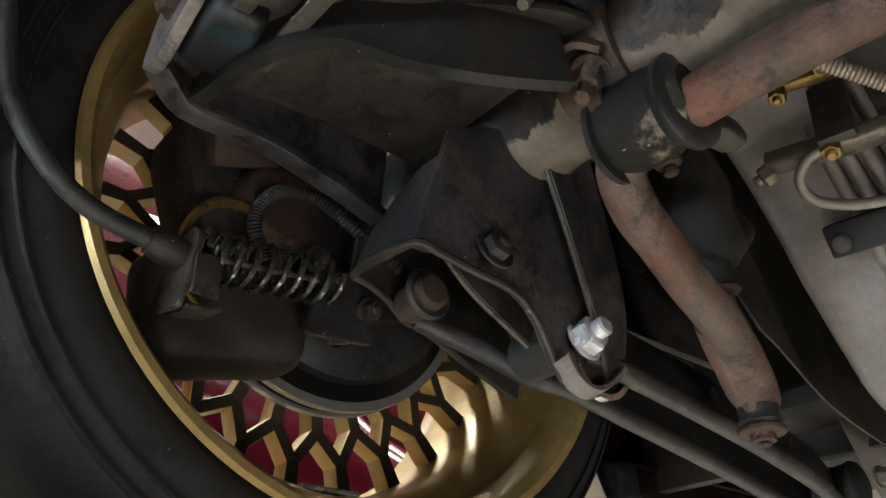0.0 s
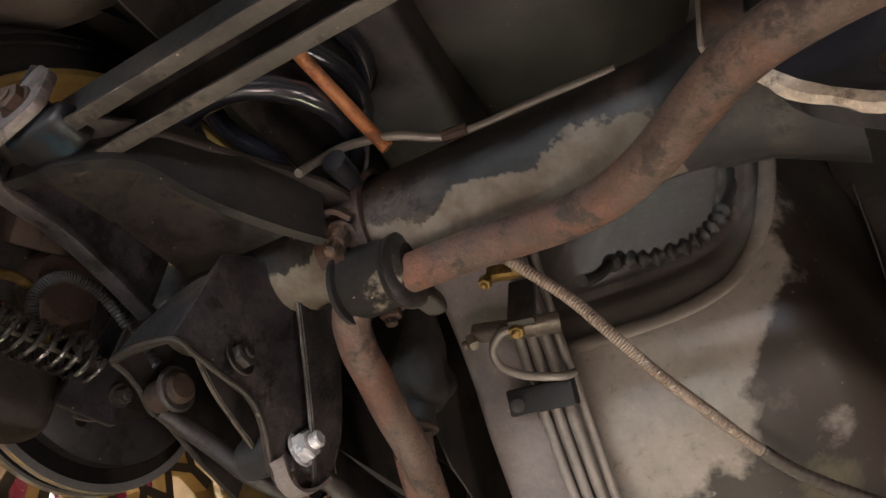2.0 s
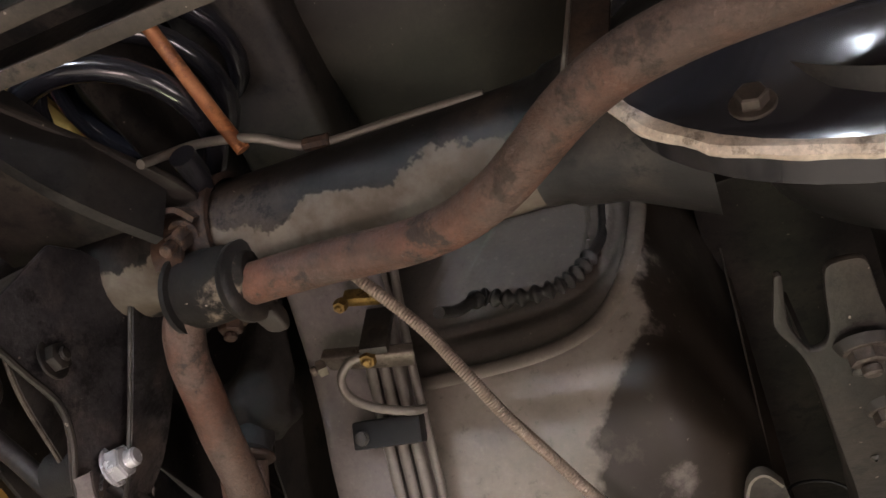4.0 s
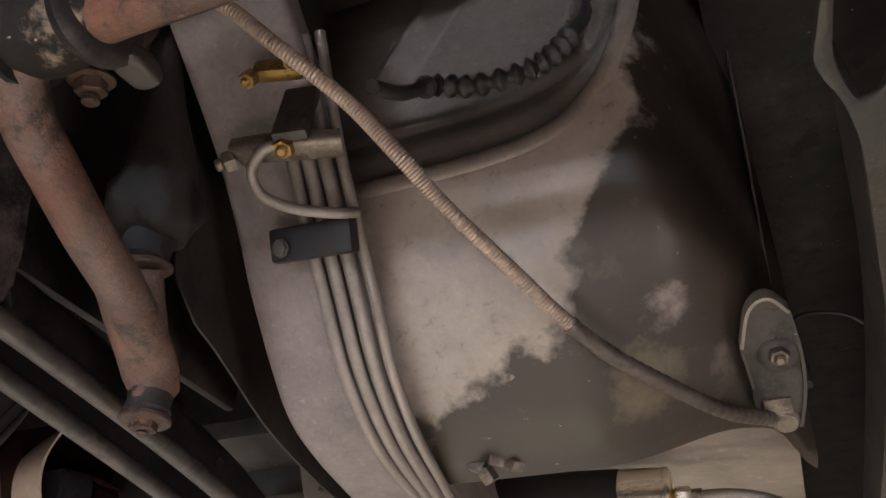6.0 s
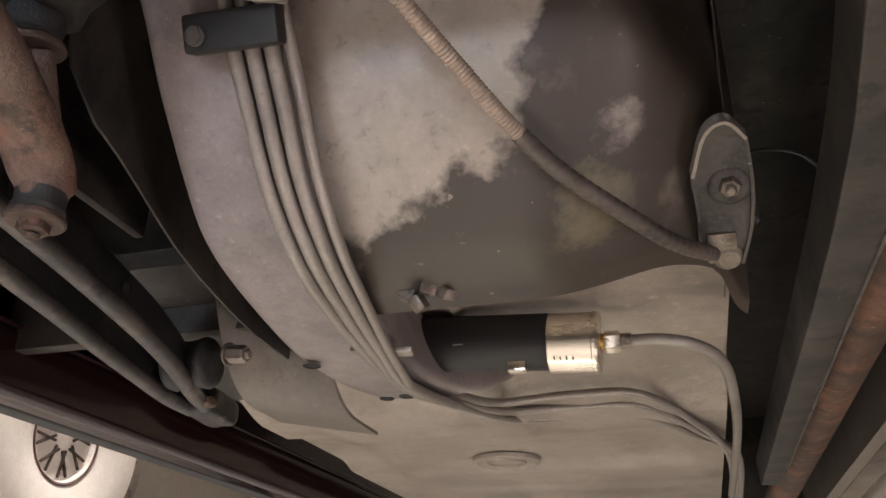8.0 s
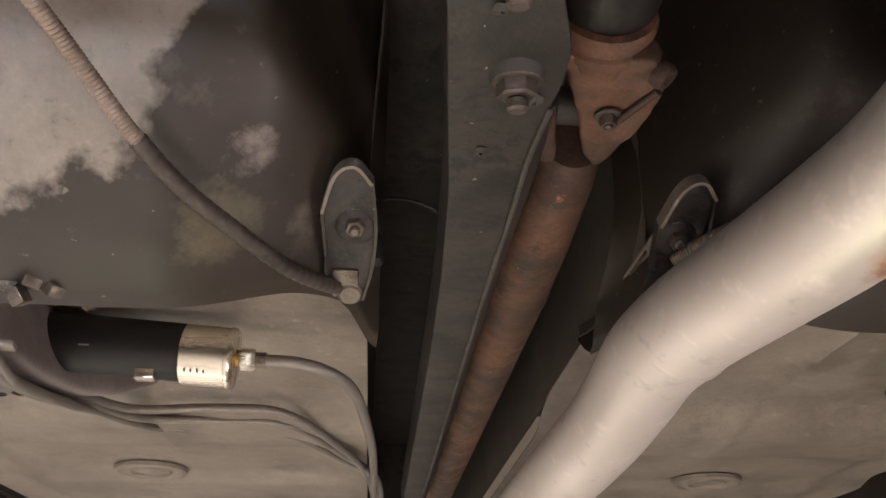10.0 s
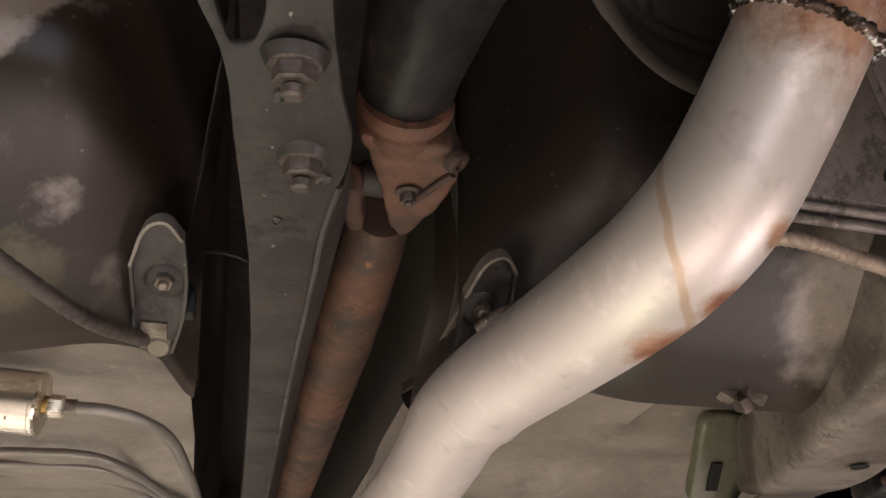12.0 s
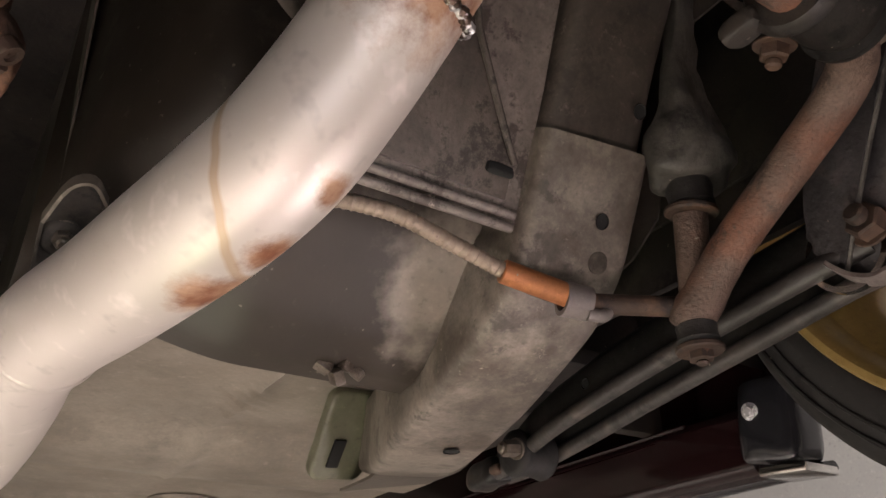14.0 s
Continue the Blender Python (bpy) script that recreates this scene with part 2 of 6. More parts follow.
RAILD = M("grimy_rail", (0.205, 0.180, 0.155), 0.5, second=(0.145, 0.124, 0.104), scale=18, third=(0.075, 0.060, 0.048), third_scale=13, third_amount=0.48, edge=0.07, bump=0.25)
RAILU = M("upper_rail_grime_shade", (0.105, 0.090, 0.076), 0.55, second=(0.066, 0.056, 0.046), scale=18, third=(0.040, 0.033, 0.027), third_scale=8, third_amount=0.46, edge=0.2, bump=0.25)
ARCHM = M("arch_reflection_cream", (0.80, 0.70, 0.56), 0.25, second=(0.72, 0.62, 0.48), scale=6, bump=0.0, coat=0.5)
TREADM = M("tan_tread", (0.20, 0.165, 0.125), 0.75, second=(0.14, 0.115, 0.088), scale=30, bump=0.3)
PALESTEEL = M("pale_steel", (0.23, 0.20, 0.195), 0.4, metal=0.3, second=(0.12, 0.10, 0.095), scale=50, third=(0.05, 0.042, 0.04), third_scale=20, third_amount=0.36, edge=0.1, bump=0.2)
WELDM = M("weld_metal", (0.10, 0.075, 0.06), 0.35, metal=0.8, second=(0.06, 0.04, 0.03), scale=60, third=(0.80, 0.82, 0.84), third_scale=90, third_amount=0.47, edge=0.03, bump=0.5)
RIMM = M("pale_rim_paint", (0.215, 0.19, 0.16), 0.5, second=(0.16, 0.14, 0.115), scale=20, third=(0.12, 0.10, 0.085), third_scale=8, third_amount=0.38, edge=0.15, bump=0.12)
SHIELDD = M("shield_panel", (0.088, 0.074, 0.065), 0.5, metal=0.2, second=(0.050, 0.041, 0.035), scale=30, third=(0.125, 0.108, 0.094), third_scale=9, third_amount=0.4, edge=0.2, bump=0.35)
SHIELD = M("heat_shield", (0.20, 0.175, 0.160), 0.5, metal=0.25, second=(0.13, 0.11, 0.098), scale=25, third=(0.27, 0.245, 0.22), third_scale=6, third_amount=0.42, edge=0.2, bump=0.25)


def patched_pan(name, sign):
    """Seat pan paint: pale primer with a ragged-edged dark undercoat patch towards the tunnel and the lower edge."""
    m, nt, b, col, mix, ramp, noise_node = mat(name, (0.236, 0.206, 0.174), 0.5, second=(0.205, 0.177, 0.147), scale=12,
                                               third=(0.31, 0.28, 0.25), third_scale=6, third_amount=0.4, edge=0.2, bump=0.08)
    tc = nt.nodes.new("ShaderNodeTexCoord")
    sep = nt.nodes.new("ShaderNodeSeparateXYZ")
    nt.links.new(tc.outputs["Object"], sep.inputs[0])

    def math_node(op, a, c):
        n = nt.nodes.new("ShaderNodeMath")
        n.operation = op
        for s, v in zip(n.inputs, (a, c)):
            if isinstance(v, (int, float)):
                s.default_value = v
            else:
                nt.links.new(v, s)
        return n.outputs[0]
    rag = math_node("MULTIPLY", math_node("SUBTRACT", noise_node(34, 4, 0.6), 0.5), 0.05)
    drift = math_node("MULTIPLY", math_node("SUBTRACT", noise_node(13, 2, 0.5), 0.5), 0.045)
    u = math_node("MULTIPLY", sep.outputs["X"], -sign)
    if sign > 0:
        slow = math_node("SUBTRACT", 0.2535, math_node("MULTIPLY", math_node("SUBTRACT", sep.outputs["Z"], 0.27), 0.55))
        steep = math_node("SUBTRACT", 0.205, math_node("MULTIPLY", math_node("SUBTRACT", sep.outputs["Z"], 0.362), 1.6))
        edge = math_node("MAXIMUM", math_node("MINIMUM", slow, steep), 0.174)
        right = math_node("SUBTRACT", edge, u)
        low = math_node("SUBTRACT", math_node("SUBTRACT", 0.270, math_node("MULTIPLY", math_node("SUBTRACT", u, 0.256), 0.38)), sep.outputs["Z"])
        field = math_node("MAXIMUM", right, low)
    else:
        dx, dz = math_node("SUBTRACT", u, 0.375), math_node("SUBTRACT", sep.outputs["Z"], 0.262)
        field = math_node("SUBTRACT", math_node("SQRT", math_node("ADD", math_node("MULTIPLY", dx, dx), math_node("MULTIPLY", dz, dz)), 0), 0.036)
    field = math_node("ADD", math_node("ADD", field, 0.0), math_node("ADD", rag, drift))
    tone = (0.020, 0.0145, 0.0100), (0.035, 0.0255, 0.0178)
    dark = mix(ramp(noise_node(7, 5, 0.6), 0.35, 0.7), *(tone if sign > 0 else tuple(tuple(c * 0.85 for c in t) for t in tone)))
    dark = mix(ramp(noise_node(60, 6, 0.7), 0.62, 0.78), dark, (0.068, 0.056, 0.043))
    dark = mix(ramp(noise_node(120, 2, 0.5), 0.73, 0.76), dark, (0.13, 0.112, 0.092))
    dark = mix(ramp(noise_node(16, 7, 0.7), 0.58, 0.74), dark, (0.075, 0.062, 0.047))
    if sign > 0:
        # scuffed spots where the cable rubs
        for place, reach, tint in (((-0.178, 0.462, 0.268), 0.034, (0.19, 0.165, 0.145)), ((-0.205, 0.50, 0.238), 0.05, (0.085, 0.072, 0.043)), ((-0.145, 0.53, 0.262), 0.03, (0.12, 0.104, 0.083))):
            dist = nt.nodes.new("ShaderNodeVectorMath")
            dist.operation = "DISTANCE"
            dist.inputs[1].default_value = place
            nt.links.new(tc.outputs["Object"], dist.inputs[0])
            near = math_node("ADD", ramp(dist.outputs["Value"], reach, 0.0), math_node("MULTIPLY", math_node("SUBTRACT", noise_node(40, 6, 0.7), 0.5), 1.6))
            dark = mix(ramp(near, 0.30, 0.75), dark, tint)
    nt.links.new(mix(ramp(field, *((-0.006, 0.004) if sign > 0 else (-0.014, 0.012))), col, dark), b.inputs["Base Color"])
    return m


def scraped_axle():
    """Black axle paint, scraped down to pale primer in a ragged strip along the underside."""
    m, nt, b, col, mix, ramp, noise_node = mat("axle_paint_scraped", (0.015, 0.013, 0.012), 0.48, spec=0.3, second=(0.010, 0.009, 0.009), scale=25, third=(0.05, 0.038, 0.031), third_scale=11, third_amount=0.4, edge=0.1, bump=0.3)
    tc = nt.nodes.new("ShaderNodeTexCoord")
    dot = nt.nodes.new("ShaderNodeVectorMath")
    dot.operation = "DOT_PRODUCT"
    dot.inputs[1].default_value = (0.0, -0.17, -0.985)
    nt.links.new(tc.outputs["Object"], dot.inputs[0])
    add = nt.nodes.new("ShaderNodeMath")
    add.operation = "MULTIPLY_ADD"
    add.inputs[1].default_value = 0.060
    nt.links.new(noise_node(16, 5, 0.65), add.inputs[0])
    nt.links.new(dot.outputs["Value"], add.inputs[2])
    edge = -0.17 * 0.150 - 0.985 * 0.370 + 0.041 * 0.76 + 0.030
    pale = mix(ramp(noise_node(40, 5, 0.6), 0.35, 0.7), (0.085, 0.065, 0.047), (0.175, 0.150, 0.120))
    nt.links.new(mix(ramp(add.outputs[0], edge - 0.001, edge + 0.001), col, pale), b.inputs["Base Color"])
    return m


AXLEM = scraped_axle()
PAN_L = patched_pan("seat_pan_primer", 1)
PAN_R = patched_pan("seat_pan_undercoat", -1)


DRIP = -0.0042
RUSTSPOTS = (((0.236, 0.252, 0.325), 0.072), ((0.262, 0.200, 0.420), 0.10), ((0.185, 0.385, 0.176), 0.034), ((0.200, 0.345, 0.190), 0.024), ((0.215, 0.310, 0.215), 0.018), ((0.262, 0.292, 0.295), 0.016))


def exhaust_paint():
    m, nt, b, col, mix, ramp, noise_node = mat("aluminised_pipe", (0.70, 0.635, 0.60), 0.38, metal=0.6, second=(0.655, 0.595, 0.555), scale=4,
                                               third=(0.60, 0.555, 0.49), third_scale=5, third_amount=0.42, edge=0.2, bump=0.0)
    rust = mix(ramp(noise_node(40, 5, 0.6), 0.35, 0.65), (0.17, 0.060, 0.028), (0.44, 0.28, 0.18))
    # rust creeps from the weld and from a seam on the underside of the bend
    tc = nt.nodes.new("ShaderNodeTexCoord")
    field = None
    for place, reach in RUSTSPOTS:
        dist = nt.nodes.new("ShaderNodeVectorMath")
        dist.operation = "DISTANCE"
        off = [a - b for a, b in zip(place, (0.2, 0.35, 0.25))]
        dist.inputs[1].default_value = off
        nt.links.new(tc.outputs["Object"], dist.inputs[0])
        r = ramp(dist.outputs["Value"], reach, 0.0)
        if field is None:
            field = r
        else:
            mx = nt.nodes.new("ShaderNodeMath")
            mx.operation = "MAXIMUM"
            nt.links.new(field, mx.inputs[0])
            nt.links.new(r, mx.inputs[1])
            field = mx.outputs[0]
    add = nt.nodes.new("ShaderNodeMath")
    add.operation = "ADD"
    nt.links.new(field, add.inputs[0])
    nt.links.new(noise_node(42, 7, 0.72), add.inputs[1])
    fac = ramp(add.outputs[0], 0.68, 1.05)
    plane = nt.nodes.new("ShaderNodeVectorMath")
    plane.operation = "DOT_PRODUCT"
    plane.inputs[1].default_value = (0.80, -0.60, 0.0)
    nt.links.new(tc.outputs["Object"], plane.inputs[0])
    wob = nt.nodes.new("ShaderNodeMath")
    wob.operation = "MULTIPLY_ADD"
    wob.inputs[1].default_value = 0.016
    nt.links.new(noise_node(14, 3, 0.5), wob.inputs[0])
    nt.links.new(plane.outputs["Value"], wob.inputs[2])
    off = nt.nodes.new("ShaderNodeMath")
    off.operation = "SUBTRACT"
    off.inputs[1].default_value = DRIP
    nt.links.new(wob.outputs[0], off.inputs[0])
    gap = nt.nodes.new("ShaderNodeMath")
    gap.operation = "ABSOLUTE"
    nt.links.new(off.outputs[0], gap.inputs[0])
    col = mix(ramp(gap.outputs[0], 0.0032, 0.0014), col, (0.52, 0.40, 0.29))
    nt.links.new(mix(fac, col, rust), b.inputs["Base Color"])
    nt.links.remove(b.inputs["Roughness"].links[0])
    b.inputs["Roughness"].default_value = 0.47
    inv = nt.nodes.new("ShaderNodeMapRange")
    inv.inputs["To Min"].default_value, inv.inputs["To Max"].default_value = 0.55, 0.05
    nt.links.new(fac, inv.inputs["Value"])
    nt.links.new(inv.outputs["Result"], b.inputs["Metallic"])
    return m


EXHAUST = exhaust_paint()

from mathutils import noise

# ---- mesh kit ----


def thing(name, label, category, place=(0, 0, 0), group="", kind=""):
    ob = new(name)
    ob.location = place
    ob.empty_display_size = 0.05
    return tagged(ob, label, category, group, kind)


def finish(bm, name, material, angle=41):
    bmesh.ops.recalc_face_normals(bm, faces=bm.faces)
    me = bpy.data.meshes.new(name)
    bm.to_mesh(me)
    bm.free()
    me.materials.append(material)
    for p in me.polygons:
        p.use_smooth = True
    me.set_sharp_from_angle(angle=radians(angle))
    return me


def part(name, bm, material, parent, label="", angle=41):
    """One mesh object; its mesh is given in world places, the parent's place is taken off."""
    ob = new(name, finish(bm, name, material, angle))
    ob.parent = parent
    base = parent
    off = Vector((0, 0, 0))
    while base:
        off += base.location
        base = base.parent
    ob.data.transform(Matrix.Translation(-off))
    return tagged(ob, label)


def single(name, bm, material, label, category, group="", kind="", angle=41):
    return tagged(new(name, finish(bm, name, material, angle)), label, category, group, kind)


def curve(pts, n=8):
    """A smooth line through the points (Catmull-Rom)."""
    p = [Vector(q) for q in pts]
    p = [p[0] * 2 - p[1], *p, p[-1] * 2 - p[-2]]
    out = []
    for i in range(1, len(p) - 2):
        a, b, c, d = p[i - 1:i + 3]
        for k in range(n):
            t = k / n
            out.append(0.5 * (2 * b + (c - a) * t + (2 * a - 5 * b + 4 * c - d) * t * t + (3 * b - a - 3 * c + d) * t ** 3))
    return out + [p[-2]]


def sweep(pts, section, up=(0, 0, 1), closed=True, caps=True, sizes=None, bm=None):
    """A cross-section (u to the side, v up) carried along a line."""
    bm = bm or bmesh.new()
    pts = [Vector(p) for p in pts]
    up = Vector(up)
    rings = []
    for i, p in enumerate(pts):
        d = (pts[min(i + 1, len(pts) - 1)] - pts[max(i - 1, 0)]).normalized()
        side = d.cross(up)
        side = side.normalized() if side.length > 1e-6 else Vector((1, 0, 0))
        top = side.cross(d)
        s = sizes[i] if sizes else 1
        rings.append([bm.verts.new(p + side * u * s + top * v * s) for u, v in section])
    n = len(section)
    for a, b in zip(rings, rings[1:]):
        for k in range(n if closed else n - 1):
            bm.faces.new((a[k], a[(k + 1) % n], b[(k + 1) % n], b[k]))
    if caps and closed:
        bm.faces.new(rings[0])
        bm.faces.new(rings[-1])
    return bm


def tube(pts, r, seg=14, bm=None, caps=True):
    """A round rod along a line; r a radius or one for each point. The ring frame is carried along without twist."""
    bm = bm or bmesh.new()
    pts = [Vector(p) for p in pts]
    rr = r if isinstance(r, (list, tuple)) else [r] * len(pts)
    d0 = (pts[1] - pts[0]).normalized()
    side = d0.orthogonal().normalized()
    rings = []
    for i, p in enumerate(pts):
        d = (pts[min(i + 1, len(pts) - 1)] - pts[max(i - 1, 0)]).normalized()
        side = (side - d * side.dot(d)).normalized()
        top = d.cross(side)
        rings.append([bm.verts.new(p + (side * math.cos(a) + top * math.sin(a)) * rr[i]) for a in (2 * math.pi * k / seg for k in range(seg))])
    for a, b in zip(rings, rings[1:]):
        for k in range(seg):
            bm.faces.new((a[k], a[(k + 1) % seg], b[(k + 1) % seg], b[k]))
    if caps:
        bm.faces.new(rings[0])
        bm.faces.new(rings[-1])
    return bm


def rod(a, b, r, seg=16, r2=None, bm=None, chamfer=0.0):
    """A straight round bar from a to b, with chamfered ends."""
    a, b = Vector(a), Vector(b)
    r2 = r if r2 is None else r2
    if chamfer:
        d = (b - a).normalized() * chamfer
        return tube([a, a + d, b - d, b], [r - chamfer, r, r2, r2 - chamfer], seg, bm)
    return tube([a, b], [r, r2], seg, bm)


def lathe(profile, place, axis, seg=32, arc=(0, 360), bm=None):
    """A profile of (radius, height) turned round an axis."""
    bm = bm or bmesh.new()
    m = Matrix.Translation(place) @ Vector(axis).to_track_quat("Z", "Y").to_matrix().to_4x4()
    full = arc[1] - arc[0] >= 360
    n = seg if full else seg + 1
    rings = []
    for k in range(n):
        a = radians(arc[0] + (arc[1] - arc[0]) * k / seg)
        rings.append([bm.verts.new(m @ Vector((r * math.cos(a), r * math.sin(a), h))) for r, h in profile])
    for k in range(seg):
        a, b = rings[k], rings[(k + 1) % n]
        for j in range(len(profile) - 1):
            bm.faces.new((a[j], a[j + 1], b[j + 1], b[j]))
    bmesh.ops.remove_doubles(bm, verts=bm.verts, dist=1e-6)
    return bm


def box(centre, size, bevel=0.003, m=None, bm=None):
    tmp = bmesh.new()
    bmesh.ops.create_cube(tmp, size=1)
    bmesh.ops.scale(tmp, vec=size, verts=tmp.verts)
    if bevel:
        bmesh.ops.bevel(tmp, geom=tmp.edges, offset=bevel, segments=2, profile=0.6, affect="EDGES")
    if m is not None:
        bmesh.ops.transform(tmp, matrix=m.to_3x3().to_4x4(), verts=tmp.verts)
    bmesh.ops.translate(tmp, vec=centre, verts=tmp.verts)
    return merge(bm, tmp)


def merge(bm, tmp):
    if bm is None:
        return tmp
    me = bpy.data.meshes.new("tmp")
    tmp.to_mesh(me)
    tmp.free()
    bm.from_mesh(me)
    bpy.data.meshes.remove(me)
    return bm


def plate(outline, thick, m, bevel=0.0015, bm=None):
    """A flat plate cut to an outline (in its own x, y), thick along its z, placed by m."""
    tmp = bmesh.new()
    f = tmp.faces.new([tmp.verts.new((x, y, -thick / 2)) for x, y in outline])
    ext = bmesh.ops.extrude_face_region(tmp, geom=[f])
    bmesh.ops.translate(tmp, vec=(0, 0, thick), verts=[v for v in ext["geom"] if isinstance(v, bmesh.types.BMVert)])
    bmesh.ops.recalc_face_normals(tmp, faces=tmp.faces)
    if bevel:
        rim = [e for e in tmp.edges if abs(e.verts[0].co.z - e.verts[1].co.z) < 1e-6]
        bmesh.ops.bevel(tmp, geom=rim, offset=bevel, segments=2, profile=0.6, affect="EDGES")
    bmesh.ops.transform(tmp, matrix=m, verts=tmp.verts)
    return merge(bm, tmp)


def frame_of(place, xaxis, yaxis):
    x = Vector(xaxis).normalized()
    z = x.cross(Vector(yaxis)).normalized()
    y = z.cross(x)
    return Matrix.Translation(place) @ Matrix((x, y, z)).transposed().to_4x4()


def round_outline(pts, r, n=4):
    """An outline with its corners rounded off."""
    out = []
    k = len(pts)
    for i in range(k):
        p, a, b = Vector(pts[i]), Vector(pts[i - 1]), Vector(pts[(i + 1) % k])
        da, db = (a - p), (b - p)
        ra = min(r, da.length * 0.45, db.length * 0.45)
        s, e = p + da.normalized() * ra, p + db.normalized() * ra
        for j in range(n + 1):
            t = j / n
            out.append(tuple(s * (1 - t) ** 2 + p * 2 * t * (1 - t) + e * t * t))
    return out


def grid(fn, nu, nv, thick=0.0015, bm=None):
    """A sheet over fn(u, v), u and v from 0 to 1, given a thickness."""
    tmp = bmesh.new()
    vs = [[tmp.verts.new(fn(i / nu, j / nv)) for j in range(nv + 1)] for i in range(nu + 1)]
    for i in range(nu):
        for j in range(nv):
            tmp.faces.new((vs[i][j], vs[i + 1][j], vs[i + 1][j + 1], vs[i][j + 1]))
    if thick:
        bmesh.ops.recalc_face_normals(tmp, faces=tmp.faces)
        bmesh.ops.solidify(tmp, geom=tmp.faces[:], thickness=thick)
    return merge(bm, tmp)


def bolt(place, axis, size=0.009, head=0.007, shank=0.0, washer=0.0, bm=None):
    """A hexagon head with a washer under it and a threaded end out of it."""
    p, a = Vector(place), Vector(axis).normalized()
    if washer:
        bm = rod(p, p + a * 0.0022, washer, 20, bm=bm, chamfer=0.0006)
        p = p + a * 0.0022
    bm = tube([p, p + a * head * 0.85, p + a * head], [size, size, size * 0.86], 6, bm)
    if shank:
        bm = rod(p + a * head, p + a * (head + shank), size * 0.55, 14, bm=bm, chamfer=0.0015)
    return bm


def smooth(a, b, x):
    t = min(max((x - a) / (b - a), 0), 1)
    return t * t * (3 - 2 * t)



def melt(bm, cuts=2, rounds=3, lump=0.0015, size=60.0):
    """Softens a blocky form into a casting: finer mesh, smoothed, with small lumps."""
    bmesh.ops.triangulate(bm, faces=bm.faces)
    bmesh.ops.remove_doubles(bm, verts=bm.verts, dist=1e-5)
    for k in range(cuts):
        long_edges = [e for e in bm.edges if e.calc_length() > 0.006]
        if long_edges:
            bmesh.ops.subdivide_edges(bm, edges=long_edges, cuts=1, use_grid_fill=True)
    bmesh.ops.triangulate(bm, faces=bm.faces)
    for k in range(rounds):
        bmesh.ops.smooth_vert(bm, verts=bm.verts, factor=0.5, use_axis_x=True, use_axis_y=True, use_axis_z=True)
    bm.normal_update()
    for v in bm.verts:
        v.co += v.normal * lump * noise.noise(v.co * size)
    return bm
# ---- the workshop ----
FLOOR = -1.75
WY0, WZ0 = 0.147, 0.367
single("floor", box((0, 1, FLOOR - 0.05), (14, 16, 0.1), 0), CONCRETE, "grey concrete workshop floor under the lift", "floor", kind="structure")
for nm, c, s in (("wall_west", (-5.1, 1, 0.75), (0.2, 16, 5)), ("wall_east", (5.1, 1, 0.75), (0.2, 16, 5)),
                 ("wall_north", (0, 9.1, 0.75), (10, 0.2, 5)), ("wall_south", (0, -7.1, 0.75), (10, 0.2, 5))):
    single(nm, box(c, s, 0), EASTM if nm == "wall_east" else WALLM, "workshop wall toned darker for dim light" if nm == "wall_east" else "white painted workshop wall", "wall", kind="structure")
single("ceiling", box((0, 1, 3.3), (10.4, 16.4, 0.1), 0), CEILM, "pale workshop ceiling", "ceiling", kind="structure")

# lift runways under the wheels
RUN = 0.059
for sx in (-1, 1):
    lift = thing("lift_runway", "black painted steel runway of a drive-on lift", "lift", (sx * 0.80, -0.8, 0), "lift runways")
    xa, xb = sorted((sx * 0.66, sx * 0.95))
    bm = box(((xa + xb) / 2, -0.82, RUN - 0.006), (xb - xa, 2.36, 0.012), 0.002)
    part("deck", bm, LIFTM, lift)
    for xe in (xa + 0.02, xb - 0.02):
        part("side_rail", box((xe, -0.82, RUN - 0.045), (0.03, 2.36, 0.06), 0.004), LIFTM, lift)
    for yy in (-1.9, -0.1):
        part("column", box(((xa + xb) / 2, yy, (FLOOR + RUN - 0.012) / 2), (0.12, 0.12, RUN - 0.012 - FLOOR), 0.006), LIFTM, lift)

# ---- the car body seen from below ----
body = thing("car_body", "grey primed car underbody with dark undercoat patches", "car body")


def ridge(u):
    """Height of the rolled rim of the seat pan, u metres from the middle of the car."""
    return 0.380 + 0.123 * math.exp(-(max(u, 0.150) - 0.172) / 0.030)


def pan_point(side, u, v):
    """The bulging seat pan: v runs from its rim down to the lower edge and up again to the floor."""
    x = 0.102 + (0.40 - 0.102) * u
    lift = 0.045 * smooth(0.26, 0.11, x)
    fwd = 0.045 * smooth(0.26, 0.11, x)
    zr = ridge(x)
    prof = [(0.390, zr), (0.391, zr - (zr - 0.36) * 0.5), (0.394, 0.36), (0.412, 0.313), (0.434, 0.281), (0.458, 0.258), (0.497, 0.228),
            (0.535, 0.210), (0.556, 0.207), (0.563, 0.216), (0.566, 0.240), (0.570, 0.292)]
    k = v * (len(prof) - 1)
    i = min(int(k), len(prof) - 2)
    a, b = prof[i], prof[i + 1]
    t = k - i
    y, z = a[0] + (b[0] - a[0]) * t, a[1] + (b[1] - a[1]) * t
    w = smooth(0.343, 0.22, z)
    y, z = y + fwd * w, z + lift * w * (1 if i < 10 else 1 - t)
    # rounded off towards the tunnel
    y += (0.105 * smooth(0.21, 0.335, z) + 0.015) * smooth(0.19, 0.108, x) ** 1.3
    y += 0.10 * smooth(0.140, 0.102, x) ** 2
    return Vector((side * x, y, z))


